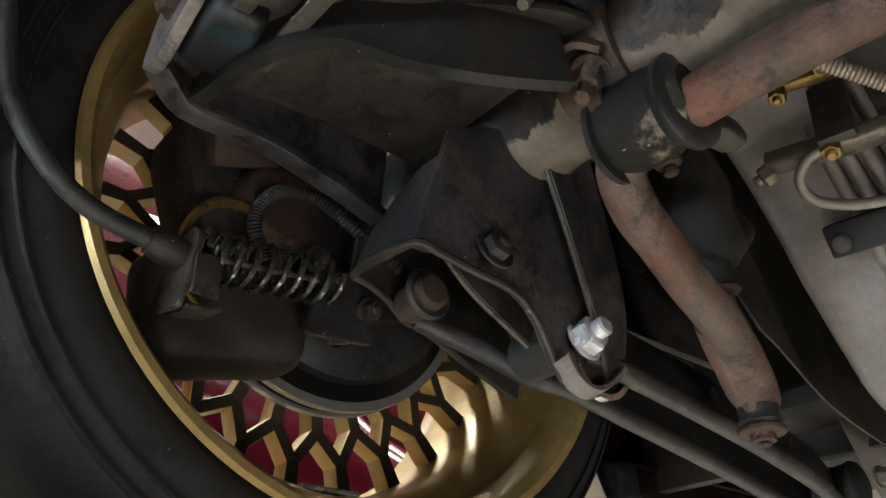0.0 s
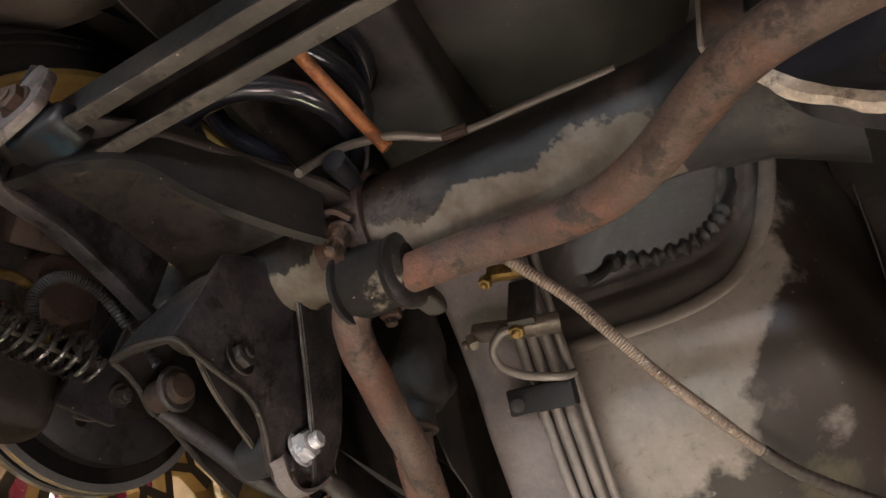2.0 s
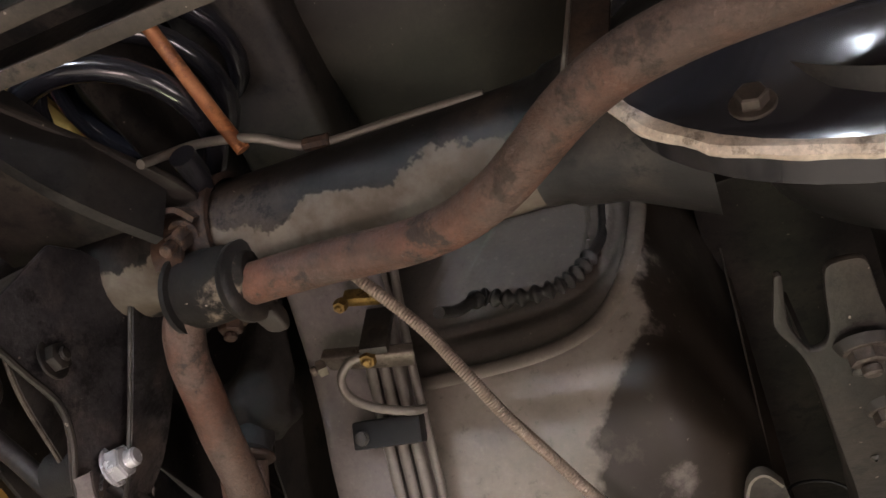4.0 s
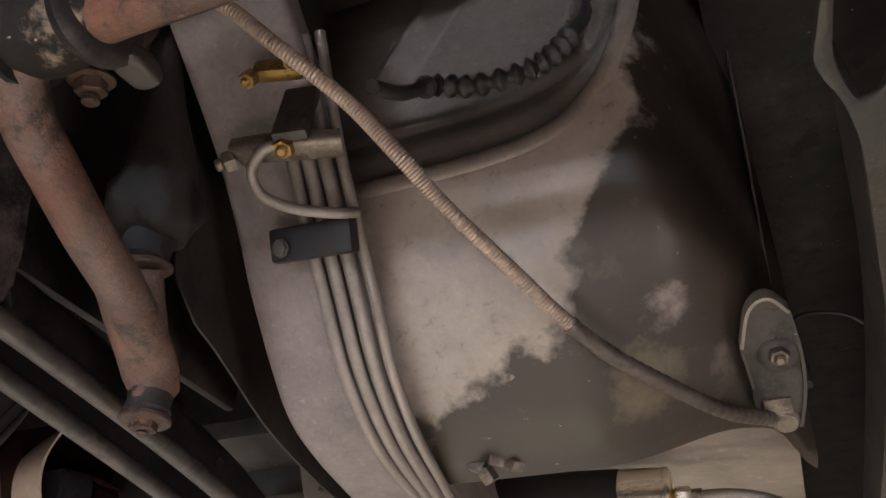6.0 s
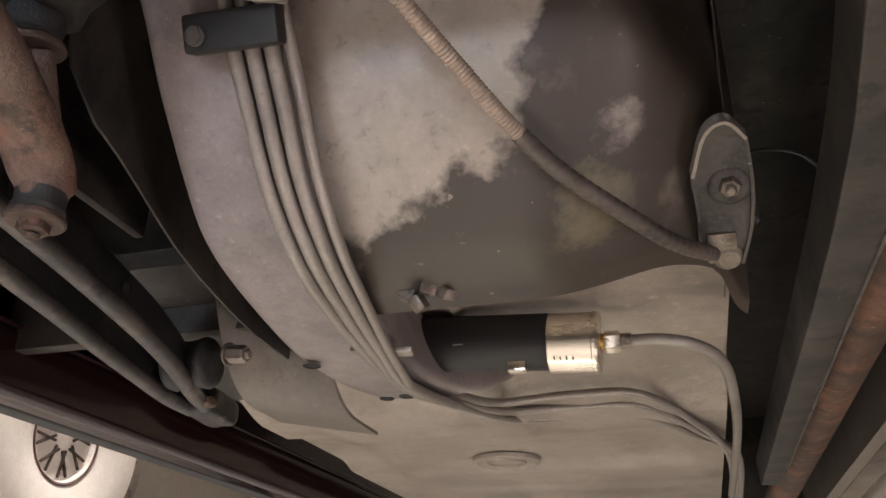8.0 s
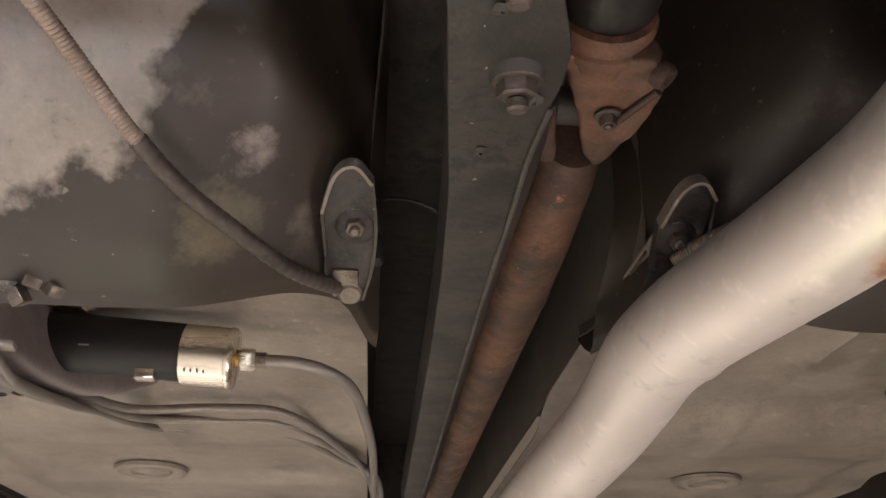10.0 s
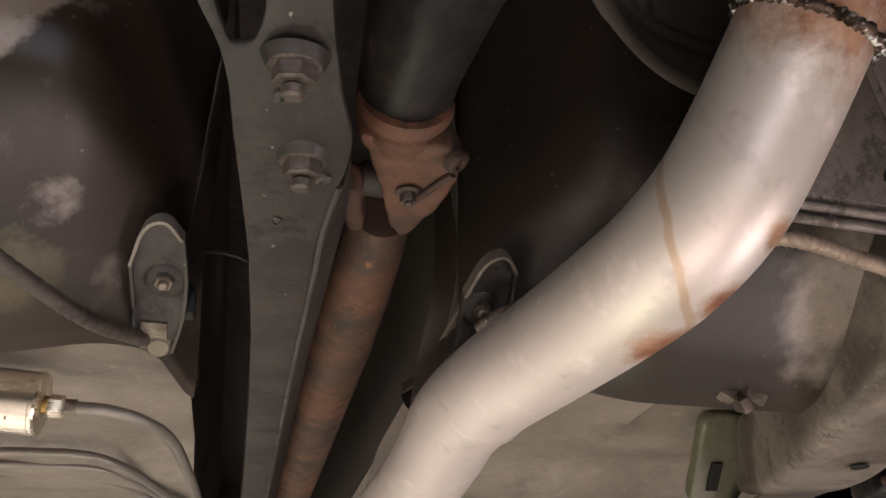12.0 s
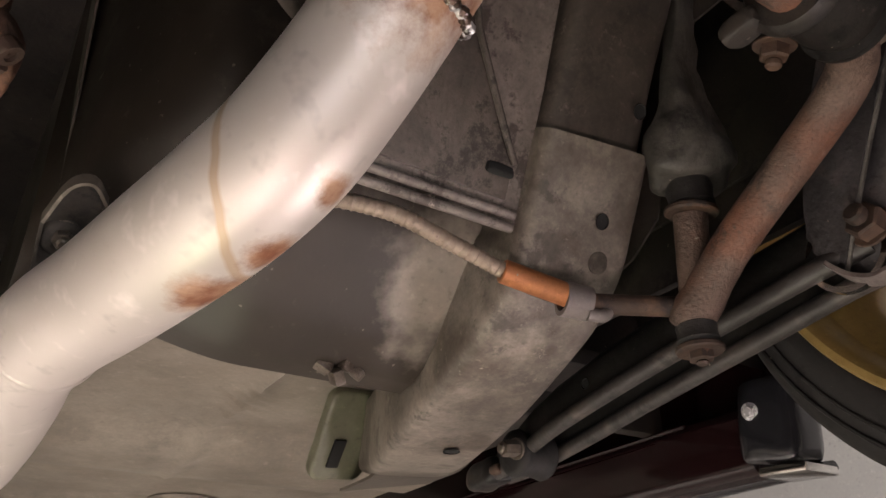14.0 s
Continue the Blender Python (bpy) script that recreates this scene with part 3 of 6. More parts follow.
for side, pm in ((-1, PAN_L), (1, PAN_R)):
    part("seat_pan", grid(lambda u, v: pan_point(side, u, v), 40, 44, 0.002), pm, body, "grey seat pan with a ragged dark undercoat patch", angle=50)
    # rolled rim
    rim = [Vector((side * x, 0.390, ridge(x) - 0.002)) for x in (0.40, 0.36, 0.32, 0.28, 0.25, 0.225, 0.205, 0.19, 0.178, 0.168, 0.160)]
    part("pan_rim", sweep(curve(rim, 4), [(0.0045 * math.cos(a), 0.0085 * math.sin(a)) for a in (2 * math.pi * k / 12 for k in range(12))], up=(0, 0, 1)), RIMM, body, "pale rolled rim")
    # recessed panel above the pan, with pressed ribs

    def upper(u, v):
        x, z = 0.172 + 0.28 * u, 0.368 + 0.33 * v
        shelf = ridge(x)
        y = 0.394 + 0.008 * smooth(shelf + 0.028, shelf + 0.060, z) + 0.03 * smooth(0.60, 0.69, z) + 0.02 * smooth(0.186, 0.172, x)
        y -= 0.004 * math.exp(-((z - shelf - 0.060) / 0.004) ** 2) * smooth(0.19, 0.22, x)
        for c, w in ((0.196, 0.0045), (0.212, 0.0035)):
            y -= 0.007 * math.exp(-((x - c - 0.012 * smooth(0.54, 0.48, z)) / w) ** 2) * smooth(0.46, 0.49, z)
        for c in (0.335, 0.290):
            y -= 0.004 * math.exp(-((x - c - (0.60 - z) * 0.55) / 0.005) ** 2) * smooth(0.48, 0.52, z)
        return Vector((side * x, y, z))
    part("upper_panel", grid(upper, 110, 60, 0.002), PANELM, body, angle=60)
    # tunnel side
    tun = [(0.116, 0.596, 0.284), (0.114, 0.580, 0.33), (0.110, 0.565, 0.42), (0.106, 0.555, 0.52), (0.103, 0.55, 0.64)]

    def tunnel(u, v):
        k = v * (len(tun) - 1)
        i = min(int(k), len(tun) - 2)
        a, b = Vector(tun[i]), Vector(tun[i + 1])
        p = a + (b - a) * (k - i)
        return Vector((side * (p.x + 0.012 * u), p.y + (2.5 - p.y) * u, p.z + 0.02 * u))
    part("tunnel_side", grid(tunnel, 24, 16, 0.002), TUNNELM, body, "dusty grey tunnel side")

    # floor ahead of the pan
    def floor(u, v):
        y = 0.568 + 2.4 * v
        x = 0.112 + (0.41 + 0.24 * smooth(0.82, 0.97, y)) * u
        z = 0.288 - 0.028 * smooth(0.98, 1.10, y) + 0.012 * smooth(1.18, 1.22, y) * smooth(1.45, 1.40, y) * smooth(0.16, 0.19, x)
        for k in range(3):
            z -= 0.009 * math.exp(-((y - 1.62 - 0.16 * k) / 0.02) ** 2) * smooth(0.16, 0.2, x) * smooth(0.62, 0.55, x)
        z += 0.012 * smooth(0.64, 0.70, x)
        z -= 0.007 * math.exp(-((x - 0.375) / 0.007) ** 2) * smooth(0.60, 0.64, y) * smooth(1.25, 1.15, y)
        return Vector((side * x, y, z))
    part("floor_panel", grid(floor, 50, 110, 0.002), FLOORM, body, "pale dusty pressed floor panel", angle=60)
    # frame rail with its kick-up over the axle
    if side < 0:
        line = [(0.425, 0.204, 0.47), (0.425, 0.304, 0.392), (0.425, 0.350, 0.345), (0.425, 0.384, 0.300), (0.425, 0.424, 0.258), (0.427, 0.474, 0.225), (0.43, 0.564, 0.207), (0.436, 0.663, 0.203), (0.430, 0.762, 0.209), (0.414, 0.861, 0.229), (0.402, 0.94, 0.262), (0.40, 0.98, 0.285)]
        upper_line = [(0.425, -0.75, 0.50), (0.425, -0.2, 0.53), (0.425, 0.05, 0.53), (0.425, 0.20, 0.485), (0.425, 0.24, 0.455)]
    else:
        line = [(0.431, 0.322, 0.330), (0.434, 0.350, 0.283), (0.436, 0.372, 0.248), (0.437, 0.405, 0.220), (0.439, 0.455, 0.200), (0.448, 0.52, 0.184), (0.465, 0.60, 0.176), (0.492, 0.68, 0.179), (0.530, 0.78, 0.197), (0.556, 0.88, 0.235), (0.566, 0.94, 0.275)]
        upper_line = [(0.425, -0.75, 0.50), (0.425, -0.2, 0.56), (0.428, 0.10, 0.57), (0.430, 0.18, 0.545), (0.430, 0.235, 0.490), (0.430, 0.270, 0.430), (0.430, 0.302, 0.374), (0.431, 0.330, 0.322), (0.432, 0.345, 0.300)]
    # rail over the axle: its shade is put into darker copies of the colour
    part("rear_rail", sweep(curve([(side * x, y, z) for x, y, z in upper_line], 6), round_outline([(-0.044, 0.002), (0.044, 0.002), (0.044, 0.083), (-0.044, 0.083)], 0.014, 4)), DARKM if side < 0 else RAILU, body, "frame rail over the axle, shade in its darker colour", angle=50)
    sec = round_outline([(-0.047, -0.002), (0.047, -0.002), (0.047, 0.085), (-0.047, 0.085)] if side > 0 else [(-0.048, 0.0), (0.048, 0.0), (0.020, 0.085), (-0.048, 0.085)], 0.014, 4)
    part("frame_rail", sweep(curve([(side * x, y, z) for x, y, z in line], 6), sec), PRIMER if side < 0 else RAILD, body, "pale grey frame rail kicked up over the axle", angle=50)

    # wheelhouse inner wall beside the rail
    def inner(u, v):
        y = -1.0 + 1.72 * u
        x = 0.50 + 0.035 * smooth(0.30, 0.55, y) - 0.02 * v
        low = 0.44 - 0.16 * smooth(0.27, 0.36, y) - 0.045 * smooth(0.36, 0.68, y)
        return Vector((side * x, y, low + (0.66 - low) * v))
    part("wheelhouse_wall", grid(inner, 50, 10, 0.002), DARKM, body, angle=60)
    part("wheelhouse_front", box((side * 0.68, 0.70, 0.47), (0.36, 0.02, 0.42), 0.004), DARKM, body)
    # dark panels added only to screen off the bright wheel barrel behind
    part("barrel_screen", box((side * 0.605, 0.385, 0.50), (0.012, 0.35, 0.28), 0.004), DARKM, body)
    part("barrel_screen_low", box((side * 0.605, 0.4125, 0.329), (0.010, 0.295, 0.060), 0.003), DARKM, body)
    part("side_floor", box((side * 0.62, 1.55, 0.30), (0.30, 1.9, 0.02), 0.004), DARKM, body)
    part("wheelhouse", lathe([(0.385, -0.13), (0.39, -0.12), (0.39, 0.10), (0.385, 0.12), (0.30, 0.13)], (side * 0.785, WY0, WZ0), (-side, 0, 0), 40, (-10, 190) if side > 0 else (-10, 190)), DARKM, body)

single_floor = grid(lambda u, v: Vector((-0.88 + 1.76 * u, -1.3 + 1.78 * v, 0.645 + 0.02 * math.sin(9 * u) * math.sin(8 * v))), 30, 30, 0.003)
part("rear_floor", single_floor, UNDER, body, "grey boot floor over the axle")
for cx, cy, w, pmat in ((-0.66, -0.16, 0.15, FLOORM), (-0.45, -0.15, 0.19, FLOORM), (-0.33, 0.20, 0.17, UNDER)):
    part("floor_pressing", lathe([(0.001, -0.045), (w * 0.4, -0.042), (w * 0.65, -0.03), (w * 0.85, -0.008), (w, 0.04)], (cx, cy, 0.605), (0, 0, 1), 36), pmat, body, "pale rounded pressing of the boot floor")
# closing panels added behind the pans so the lit wall stays hidden
for side in (-1, 1):
    part("gap_closing", box((side * 0.325, 0.555, 0.50), (0.32, 0.02, 0.33), 0.004), DARKM, body)
part("cross_member", box((0, 0.33, 0.60), (0.86, 0.07, 0.08), 0.015), DARKM, body)
# unseen sheet added over the whole car to block light from above
part("top_light_block", box((0, 0.65, 0.715), (1.80, 3.9, 0.01), 0.002), DARKM, body)
part("tunnel_roof", box((0, 1.5, 0.60), (0.24, 2.1, 0.02), 0.004), DARKM, body)
# added plate that shuts off the bright far end of the tunnel
part("tunnel_closing", box((0, 2.52, 0.42), (0.26, 0.02, 0.40), 0.004), DARKM, body)

# sills
for side in (-1, 1):
    zs, yc = (0.190, 0.525) if side > 0 else (0.218, 0.624)
    sec = round_outline([(-0.020, 0.004), (-0.012, -0.004), (0.030, -0.006), (0.044, 0.002), (0.046, 0.03), (0.040, 0.074), (-0.012, 0.074), (-0.020, 0.062)], 0.006, 4)
    sec = [(side * u, v) for u, v in sec]
    pts = [(side * 0.862, y, zs + 0.004 * (y - 0.6)) for y in (yc + 0.03, yc + 0.06, 1.0, 1.5, 2.0, 2.6)]
    part("sill", sweep(pts, sec), MAROON, body, "dark maroon glossy sill panel")
    part("sill_seam", tube([(side * 0.841, y, zs + 0.068 + 0.004 * (y - 0.6)) for y in (0.64, 1.0, 1.5, 2.0, 2.6)], 0.0028, 8), MAROON, body)
    part("sill_moulding", sweep([(side * 0.890, y, zs - 0.006 + 0.004 * (y - 0.6)) for y in (yc - 0.03, yc + 0.06, 1.0, 1.8, 2.6)], [(side * u, v) for u, v in round_outline([(-0.012, -0.001), (0.012, -0.002), (0.016, 0.004), (0.010, 0.010), (-0.012, 0.006)], 0.003, 3)]), SPRINGM if side > 0 else LIFTM, body, "black moulding under the sill")
    part("sill_end", melt(box((side * 0.862, yc, zs + (0.048 if side > 0 else 0.036)), (0.060, 0.075 if side > 0 else 0.050, 0.098 if side > 0 else 0.072), 0.016, pose(0, 0, 0, 8, 0, 0)), 2, 2, 0.002, 30), SPRINGM, body, "gloss black sill end cap", angle=60)
    part("sill_strip", box((side * 0.862, yc - 0.010, zs - 0.009), (0.056, 0.058, 0.010), 0.003, pose(0, 0, 0, 4, 0, 0)), CHROME, body, "bright strip under the sill end")
    if side > 0:
        part("cap_screw", bolt((side * 0.832, yc + 0.012, zs + 0.058), (-side, -0.2, -0.2), 0.006, 0.005, 0.0, 0.010), ZINC, body)
    if side < 0:
        def flare(u, v):
            """A glossy triangular flare turned to the rear to catch light, narrowing to a tip above the sill end."""
            low, tip = Vector((-0.842 - 0.075 * u, 0.600 + 0.012 * u, 0.222 - 0.004 * u)), Vector((-0.8665, 0.612, 0.336))
            p = low.lerp(tip, v)
            return p + Vector((-0.030 * u * v * (1 - v) * 2, -0.020 * math.sin(math.pi * v), 0.010 * math.sin(math.pi * u) * (1 - v)))
        # cream paint replaces the bright reflection in the dark glossy skin
        part("arch_trim", grid(flare, 12, 16, 0.003), ARCHM, body, "glossy wheel-arch flare, its reflection painted cream", angle=60)
    q = sweep(curve([(side * 0.865, 0.52, 0.22), (side * 0.87, 0.50, 0.28), (side * 0.875, 0.49, 0.38), (side * 0.88, 0.44, 0.55), (side * 0.88, 0.29, 0.70), (side * 0.88, 0.0, 0.74)], 5),
              round_outline([(-0.02, -0.03), (0.02, -0.03), (0.02, 0.03), (-0.02, 0.03)], 0.012, 4), up=(side, 0, 0))
    # unseen body sides, added to keep light from outside off the underbody
    part("outer_skin", grid(lambda u, v: Vector((side * (0.895 + 0.012 * math.sin(3 * v)), 0.50 + 2.1 * u, 0.215 + 0.52 * v)), 12, 8, 0.003), MAROON, body, "dark maroon glossy body side")
    part("rear_skin", grid(lambda u, v: Vector((side * (0.895 + 0.012 * math.sin(3 * v)), -1.25 + 1.05 * u, 0.25 + 0.48 * v)), 12, 8, 0.003), MAROON, body)
    part("arch_lip", q, MAROON, body, "glossy dark wheel arch lip")
    part("quarter_panel", grid(lambda u, v: Vector((side * (0.90 + 0.03 * math.sin(3 * v)), -0.9 + 3.4 * u, 0.70 + 0.3 * v)), 20, 8, 0.003), MAROON, body)

# ---- wheels ----
WX, WY, WZ = -0.784, 0.147, 0.367


def wheel():
    w = thing("wheel", "gold-painted mesh wheel with a black low-profile tyre", "wheel", (WX, WY, WZ), "road wheels")
    c = (WX, WY, WZ)
    ax = (1, 0, 0)
    prof = [(0.236, 0.100), (0.2425, 0.106), (0.249, 0.108), (0.258, 0.106), (0.282, 0.098), (0.293, 0.088), (0.301, 0.075), (0.306, 0.04), (0.308, 0.0), (0.306, -0.04), (0.301, -0.075), (0.293, -0.09), (0.275, -0.104), (0.248, -0.108), (0.240, -0.102)]
    tyre = part("tyre", lathe(prof, c, ax, 96), RUBBER, w, "black rubber tyre with worn tread")
    for r, h in ((0.272, 0.1025), (0.284, 0.0985)):
        part("sidewall_ring", lathe([(r - 0.003, h - 0.004), (r - 0.001, h + 0.0015), (r + 0.001, h + 0.0015), (r + 0.003, h - 0.004)], c, ax, 72), RUBBER, tyre)
    lug = finish(plate(round_outline([(-0.017, -0.007), (0.017, -0.004), (0.017, 0.007), (-0.017, 0.004)], 0.002, 2), 0.006, Matrix()), "tread_block", RUBBER)
    for k in range(40):
        for h in (-0.082,):
            ob = new("tread_block", lug)
            a = 2 * math.pi * k / 40
            d = Vector((0, math.cos(a), math.sin(a)))
            ob.parent = tyre
            ob.matrix_local = frame_of(Vector((h, 0, 0)) + d * 0.2975, Vector((0.8 if h > 0 else -0.8, 0, 0)) - d * 0.5, Vector((0, -math.sin(a), math.cos(a))))
    rim = lathe([(0.2325, 0.104), (0.2405, 0.107), (0.243, 0.112), (0.2405, 0.1165), (0.235, 0.116), (0.2305, 0.110), (0.2285, 0.103), (0.2265, 0.094), (0.2255, 0.086), (0.2235, 0.080), (0.2215, 0.079), (0.2165, 0.072),
                 (0.207, 0.055), (0.202, 0.035), (0.199, 0.0), (0.198, -0.05), (0.205, -0.085), (0.226, -0.10), (0.2395, -0.107), (0.2395, -0.100), (0.215, -0.08)], c, ax, 96)
    part("rim", rim, GOLD, w, "gold rim barrel with a rolled lip", angle=30)
    n = 24

    def bar(bm, r0, a0, r1, a1, w0, w1):
        a0, a1 = radians(a0), radians(a1)
        p, q = Vector((r0 * math.cos(a0), r0 * math.sin(a0))), Vector((r1 * math.cos(a1), r1 * math.sin(a1)))
        d = (q - p).normalized()
        s = Vector((-d.y, d.x))
        out = [p + s * w0, q + s * w1, q - s * w1, p - s * w0]
        return plate([tuple(v) for v in out], 0.020, frame_of((-0.012, 0, 0), (0, 1, 0), (0, 0, 1)), 0.0025, bm)
    # honeycomb: an inner spoke that forks to two outer ones
    bm = bar(None, 0.055, 0, 0.149, 0, 0.0050, 0.0060)
    bar(bm, 0.145, 0.0, 0.172, 7.5, 0.0052, 0.0052)
    bar(bm, 0.145, 0.0, 0.172, -7.5, 0.0052, 0.0052)
    bar(bm, 0.169, -7.5, 0.204, -7.5, 0.0056, 0.0072)
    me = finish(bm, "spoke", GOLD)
    # spoke backs facing the car: brake dust and shade in one dark colour
    me.materials.append(SPOKEBACK)
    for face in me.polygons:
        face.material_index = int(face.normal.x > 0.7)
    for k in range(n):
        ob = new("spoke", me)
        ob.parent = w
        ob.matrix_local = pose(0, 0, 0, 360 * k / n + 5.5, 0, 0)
    part("hub_disc", lathe([(0.001, 0.012), (0.045, 0.012), (0.066, 0.006), (0.07, -0.02), (0.06, -0.026), (0.001, -0.026)], (WX - 0.010, WY, WZ), ax, 40), GOLD, w)
    part("balance_weight", box((WX + 0.022, WY + 0.01, WZ - 0.197), (0.02, 0.05, 0.004), 0.001), ZINC, w, "grey stick-on balance weight")
    return w


left_wheel = wheel()
copy_thing(left_wheel, pose(-WX, WY, WZ, 0, 0, 180))

# ---- rear axle ----
AY, AZ = 0.150, 0.370
axle = thing("rear_axle", "black live rear axle with scraped paint showing primer", "axle")
for s in (-1, 1):
    part("axle_tube", tube([(s * x, AY, AZ) for x in (0.66, 0.60, 0.3, 0.19)], [0.043, 0.041, 0.041, 0.0415], 28), AXLEM, axle)
    part("axle_collar", tube([(s * x, AY, AZ) for x in (0.20, 0.185, 0.18, 0.15, 0.10)], [0.042, 0.0435, 0.047, 0.052, 0.075], 28), BLACKP, axle)
DX = 0.032
part("differential", lathe([(0.118, -0.05), (0.120, -0.036), (0.122, -0.02), (0.118, 0.02), (0.100, 0.06), (0.064, 0.088), (0.046, 0.110), (0.038, 0.135), (0.0335, 0.17), (0.0305, 0.195), (0.0300, 0.213), (0.0285, 0.218), (0.001, 0.218)], (DX, AY, 0.360), (-0.04, 0.985, -0.17), 48), BLACKP, axle, "black cast differential housing with a long nose")
def oval(bm, wavy=False):
    """Widens a round cover to the oval of the axle housing."""
    for v in bm.verts:
        v.co.x = DX + (v.co.x - DX) * 1.45
        v.co.z = 0.365 + (v.co.z - 0.365) * 1.06
        if wavy:
            v.co += Vector((v.co.x - DX, 0, v.co.z - 0.365)).normalized() * 0.004 * noise.noise(v.co * 45)
    return bm


cov = part("differential_cover", oval(lathe([(0.001, 0.034), (0.05, 0.032), (0.085, 0.022), (0.098, 0.008), (0.116, 0.005), (0.124, 0.0), (0.122, -0.03)], (DX, 0.100, 0.365), (0, -1, 0), 48)), SPRINGM, axle, "gloss black oval differential cover")
part("gasket", oval(lathe([(0.118, 0.002), (0.1265, 0.002), (0.1290, -0.001), (0.1285, -0.005), (0.118, -0.005)], (DX, 0.101, 0.365), (0, -1, 0), 120), True), GASKET, cov, "pale gasket squeezed out of the cover joint")
for k in range(10):
    a = 2 * math.pi * (k + 0.3) / 10
    part("cover_bolt", bolt((DX + 1.45 * 0.108 * math.cos(a), 0.0945, 0.365 + 1.06 * 0.108 * math.sin(a)), (0, -1, 0), 0.008, 0.007, 0, 0.0115), GRIME, cov)
strap = part("vent_bracket", box((-0.144, 0.086, 0.376), (0.024, 0.004, 0.078), 0.001, pose(0, 0, 0, 0, 8, 0)), DULLRUST, axle, "brown strap with a pale edge")
part("strap_edge", box((-0.157, 0.085, 0.376), (0.003, 0.006, 0.078), 0.001, pose(0, 0, 0, 0, 8, 0)), RIMM, strap)



def sheet_poly(pts, back, bevel=0.0015, bm=None):
    """A flat sheet with the given corners, thickened by the vector back."""
    tmp = bmesh.new()
    f = tmp.faces.new([tmp.verts.new(p) for p in pts])
    ext = bmesh.ops.extrude_face_region(tmp, geom=[f])
    bmesh.ops.translate(tmp, vec=back, verts=[v for v in ext["geom"] if isinstance(v, bmesh.types.BMVert)])
    bmesh.ops.recalc_face_normals(tmp, faces=tmp.faces)
    if bevel:
        bmesh.ops.bevel(tmp, geom=[e for e in tmp.edges if e.calc_face_angle(0) > 0.5], offset=bevel, segments=2, profile=0.6, affect="EDGES")
    return merge(bm, tmp)


def ribbon(lower, upper, thick=0.004, n=5):
    """A bent strip between two lines of points."""
    a, b = curve(lower, n), curve(upper, n)
    m = len(a) - 1
    return grid(lambda u, v: a[round(u * m)].lerp(b[round(u * m)], v), m, 3, thick)


def arm_bracket(s):
    """The folded bracket under the axle end that takes the trailing arm: two cheeks joined by a rear wall, open below."""
    def P(x, y, z):
        return Vector((s * x, y, z))

    def C(y, z, off=0.0):
        """A place on the inner cheek, off metres proud of it."""
        return P(0.541 - 0.25 * (z - 0.25) - off, y, z)
    inward = Vector((-s, 0, 0.25 * 1)).normalized()
    cheek = [C(0.065, 0.258), C(0.084, 0.257), C(0.112, 0.2544), C(0.1444, 0.2517), C(0.158, 0.246), C(0.168, 0.238), C(0.180, 0.224), C(0.190, 0.214), C(0.204, 0.2057),
             C(0.216, 0.205), C(0.229, 0.211), C(0.243, 0.2265), C(0.2535, 0.249), C(0.235, 0.30), C(0.194, 0.362), C(0.149, 0.356), C(0.10, 0.345), C(0.077, 0.332)]
    br = part("arm_bracket", sheet_poly(cheek, Vector((s * 0.005, 0, 0.001)), 0.002), BRACKET, axle, "dark folded steel trailing-arm bracket")
    # rear wall, bulging a little
    lo, hi = (C(0.065, 0.258), P(0.645, 0.094, 0.288)), (C(0.077, 0.334), P(0.606, 0.092, 0.352))

    def wall(u, v):
        p = lo[0].lerp(lo[1], u).lerp(hi[0].lerp(hi[1], u), v)
        return p + Vector((0, -0.010, -0.004)) * math.sin(math.pi * u) * (0.3 + 0.7 * v) + Vector((0, 0.02 * v * v, 0))
    part("rear_wall", grid(wall, 14, 12, 0.004), BRACKET, br, angle=60)
    part("edge_bead", tube(curve([C(0.2, 0.2075, 0.001), C(0.190, 0.2135, 0.001), C(0.168, 0.238, 0.001), C(0.1444, 0.2517, 0.001), C(0.112, 0.2544, 0.001), C(0.084, 0.257, 0.001), C(0.066, 0.2575, 0.001), P(0.585, 0.069, 0.268), P(0.644, 0.0935, 0.2875)], 6), 0.0026, 8), TORQ, br, "worn pale rim of the sheet")
    # stiffening flange folded back along the forward edge; its edge highlight is a paler bead
    fa = [C(0.150, 0.330, 0.010), C(0.172, 0.300, 0.010), C(0.196, 0.268, 0.009), C(0.216, 0.240, 0.008), C(0.234, 0.216, 0.004)]
    fb = [C(0.190, 0.360, 0.002), C(0.208, 0.332, 0.002), C(0.230, 0.296, 0.002), C(0.245, 0.262, 0.002), C(0.249, 0.237, 0.001)]
    part("front_flange", ribbon(fa, fb, 0.003), BRACKET, br)
    part("edge_bead", tube(curve(fa, 6), 0.0019, 8), CASTM, br, "flange edge, highlight drawn as a bead")
    # dished foot round the nut
    foot = [C(0.186, 0.2185, 0.001), C(0.197, 0.209, 0.001), C(0.207, 0.2045, 0.001), C(0.218, 0.2045, 0.001), C(0.230, 0.211, 0.001), C(0.240, 0.222, 0.001)]
    part("foot_lip", ribbon(foot, [p + inward * 0.013 for p in foot], 0.003), PALESTEEL, br, "pale lip of the bracket foot")
    # cheek on the wheel side
    outer = [(0.094, 0.288), (0.110, 0.285), (0.126, 0.2775), (0.140, 0.267), (0.159, 0.264), (0.20, 0.248), (0.25, 0.232), (0.256, 0.26), (0.22, 0.33), (0.16, 0.36), (0.10, 0.345)]
    part("outer_cheek", sheet_poly([P(0.645, y, z) for y, z in outer], Vector((s * 0.005, 0, 0))), DARKM, br)
    part("edge_bead", tube(curve([P(0.644, y, z - 0.001) for y, z in outer[:6]], 5), 0.0028, 8), TORQ, br)
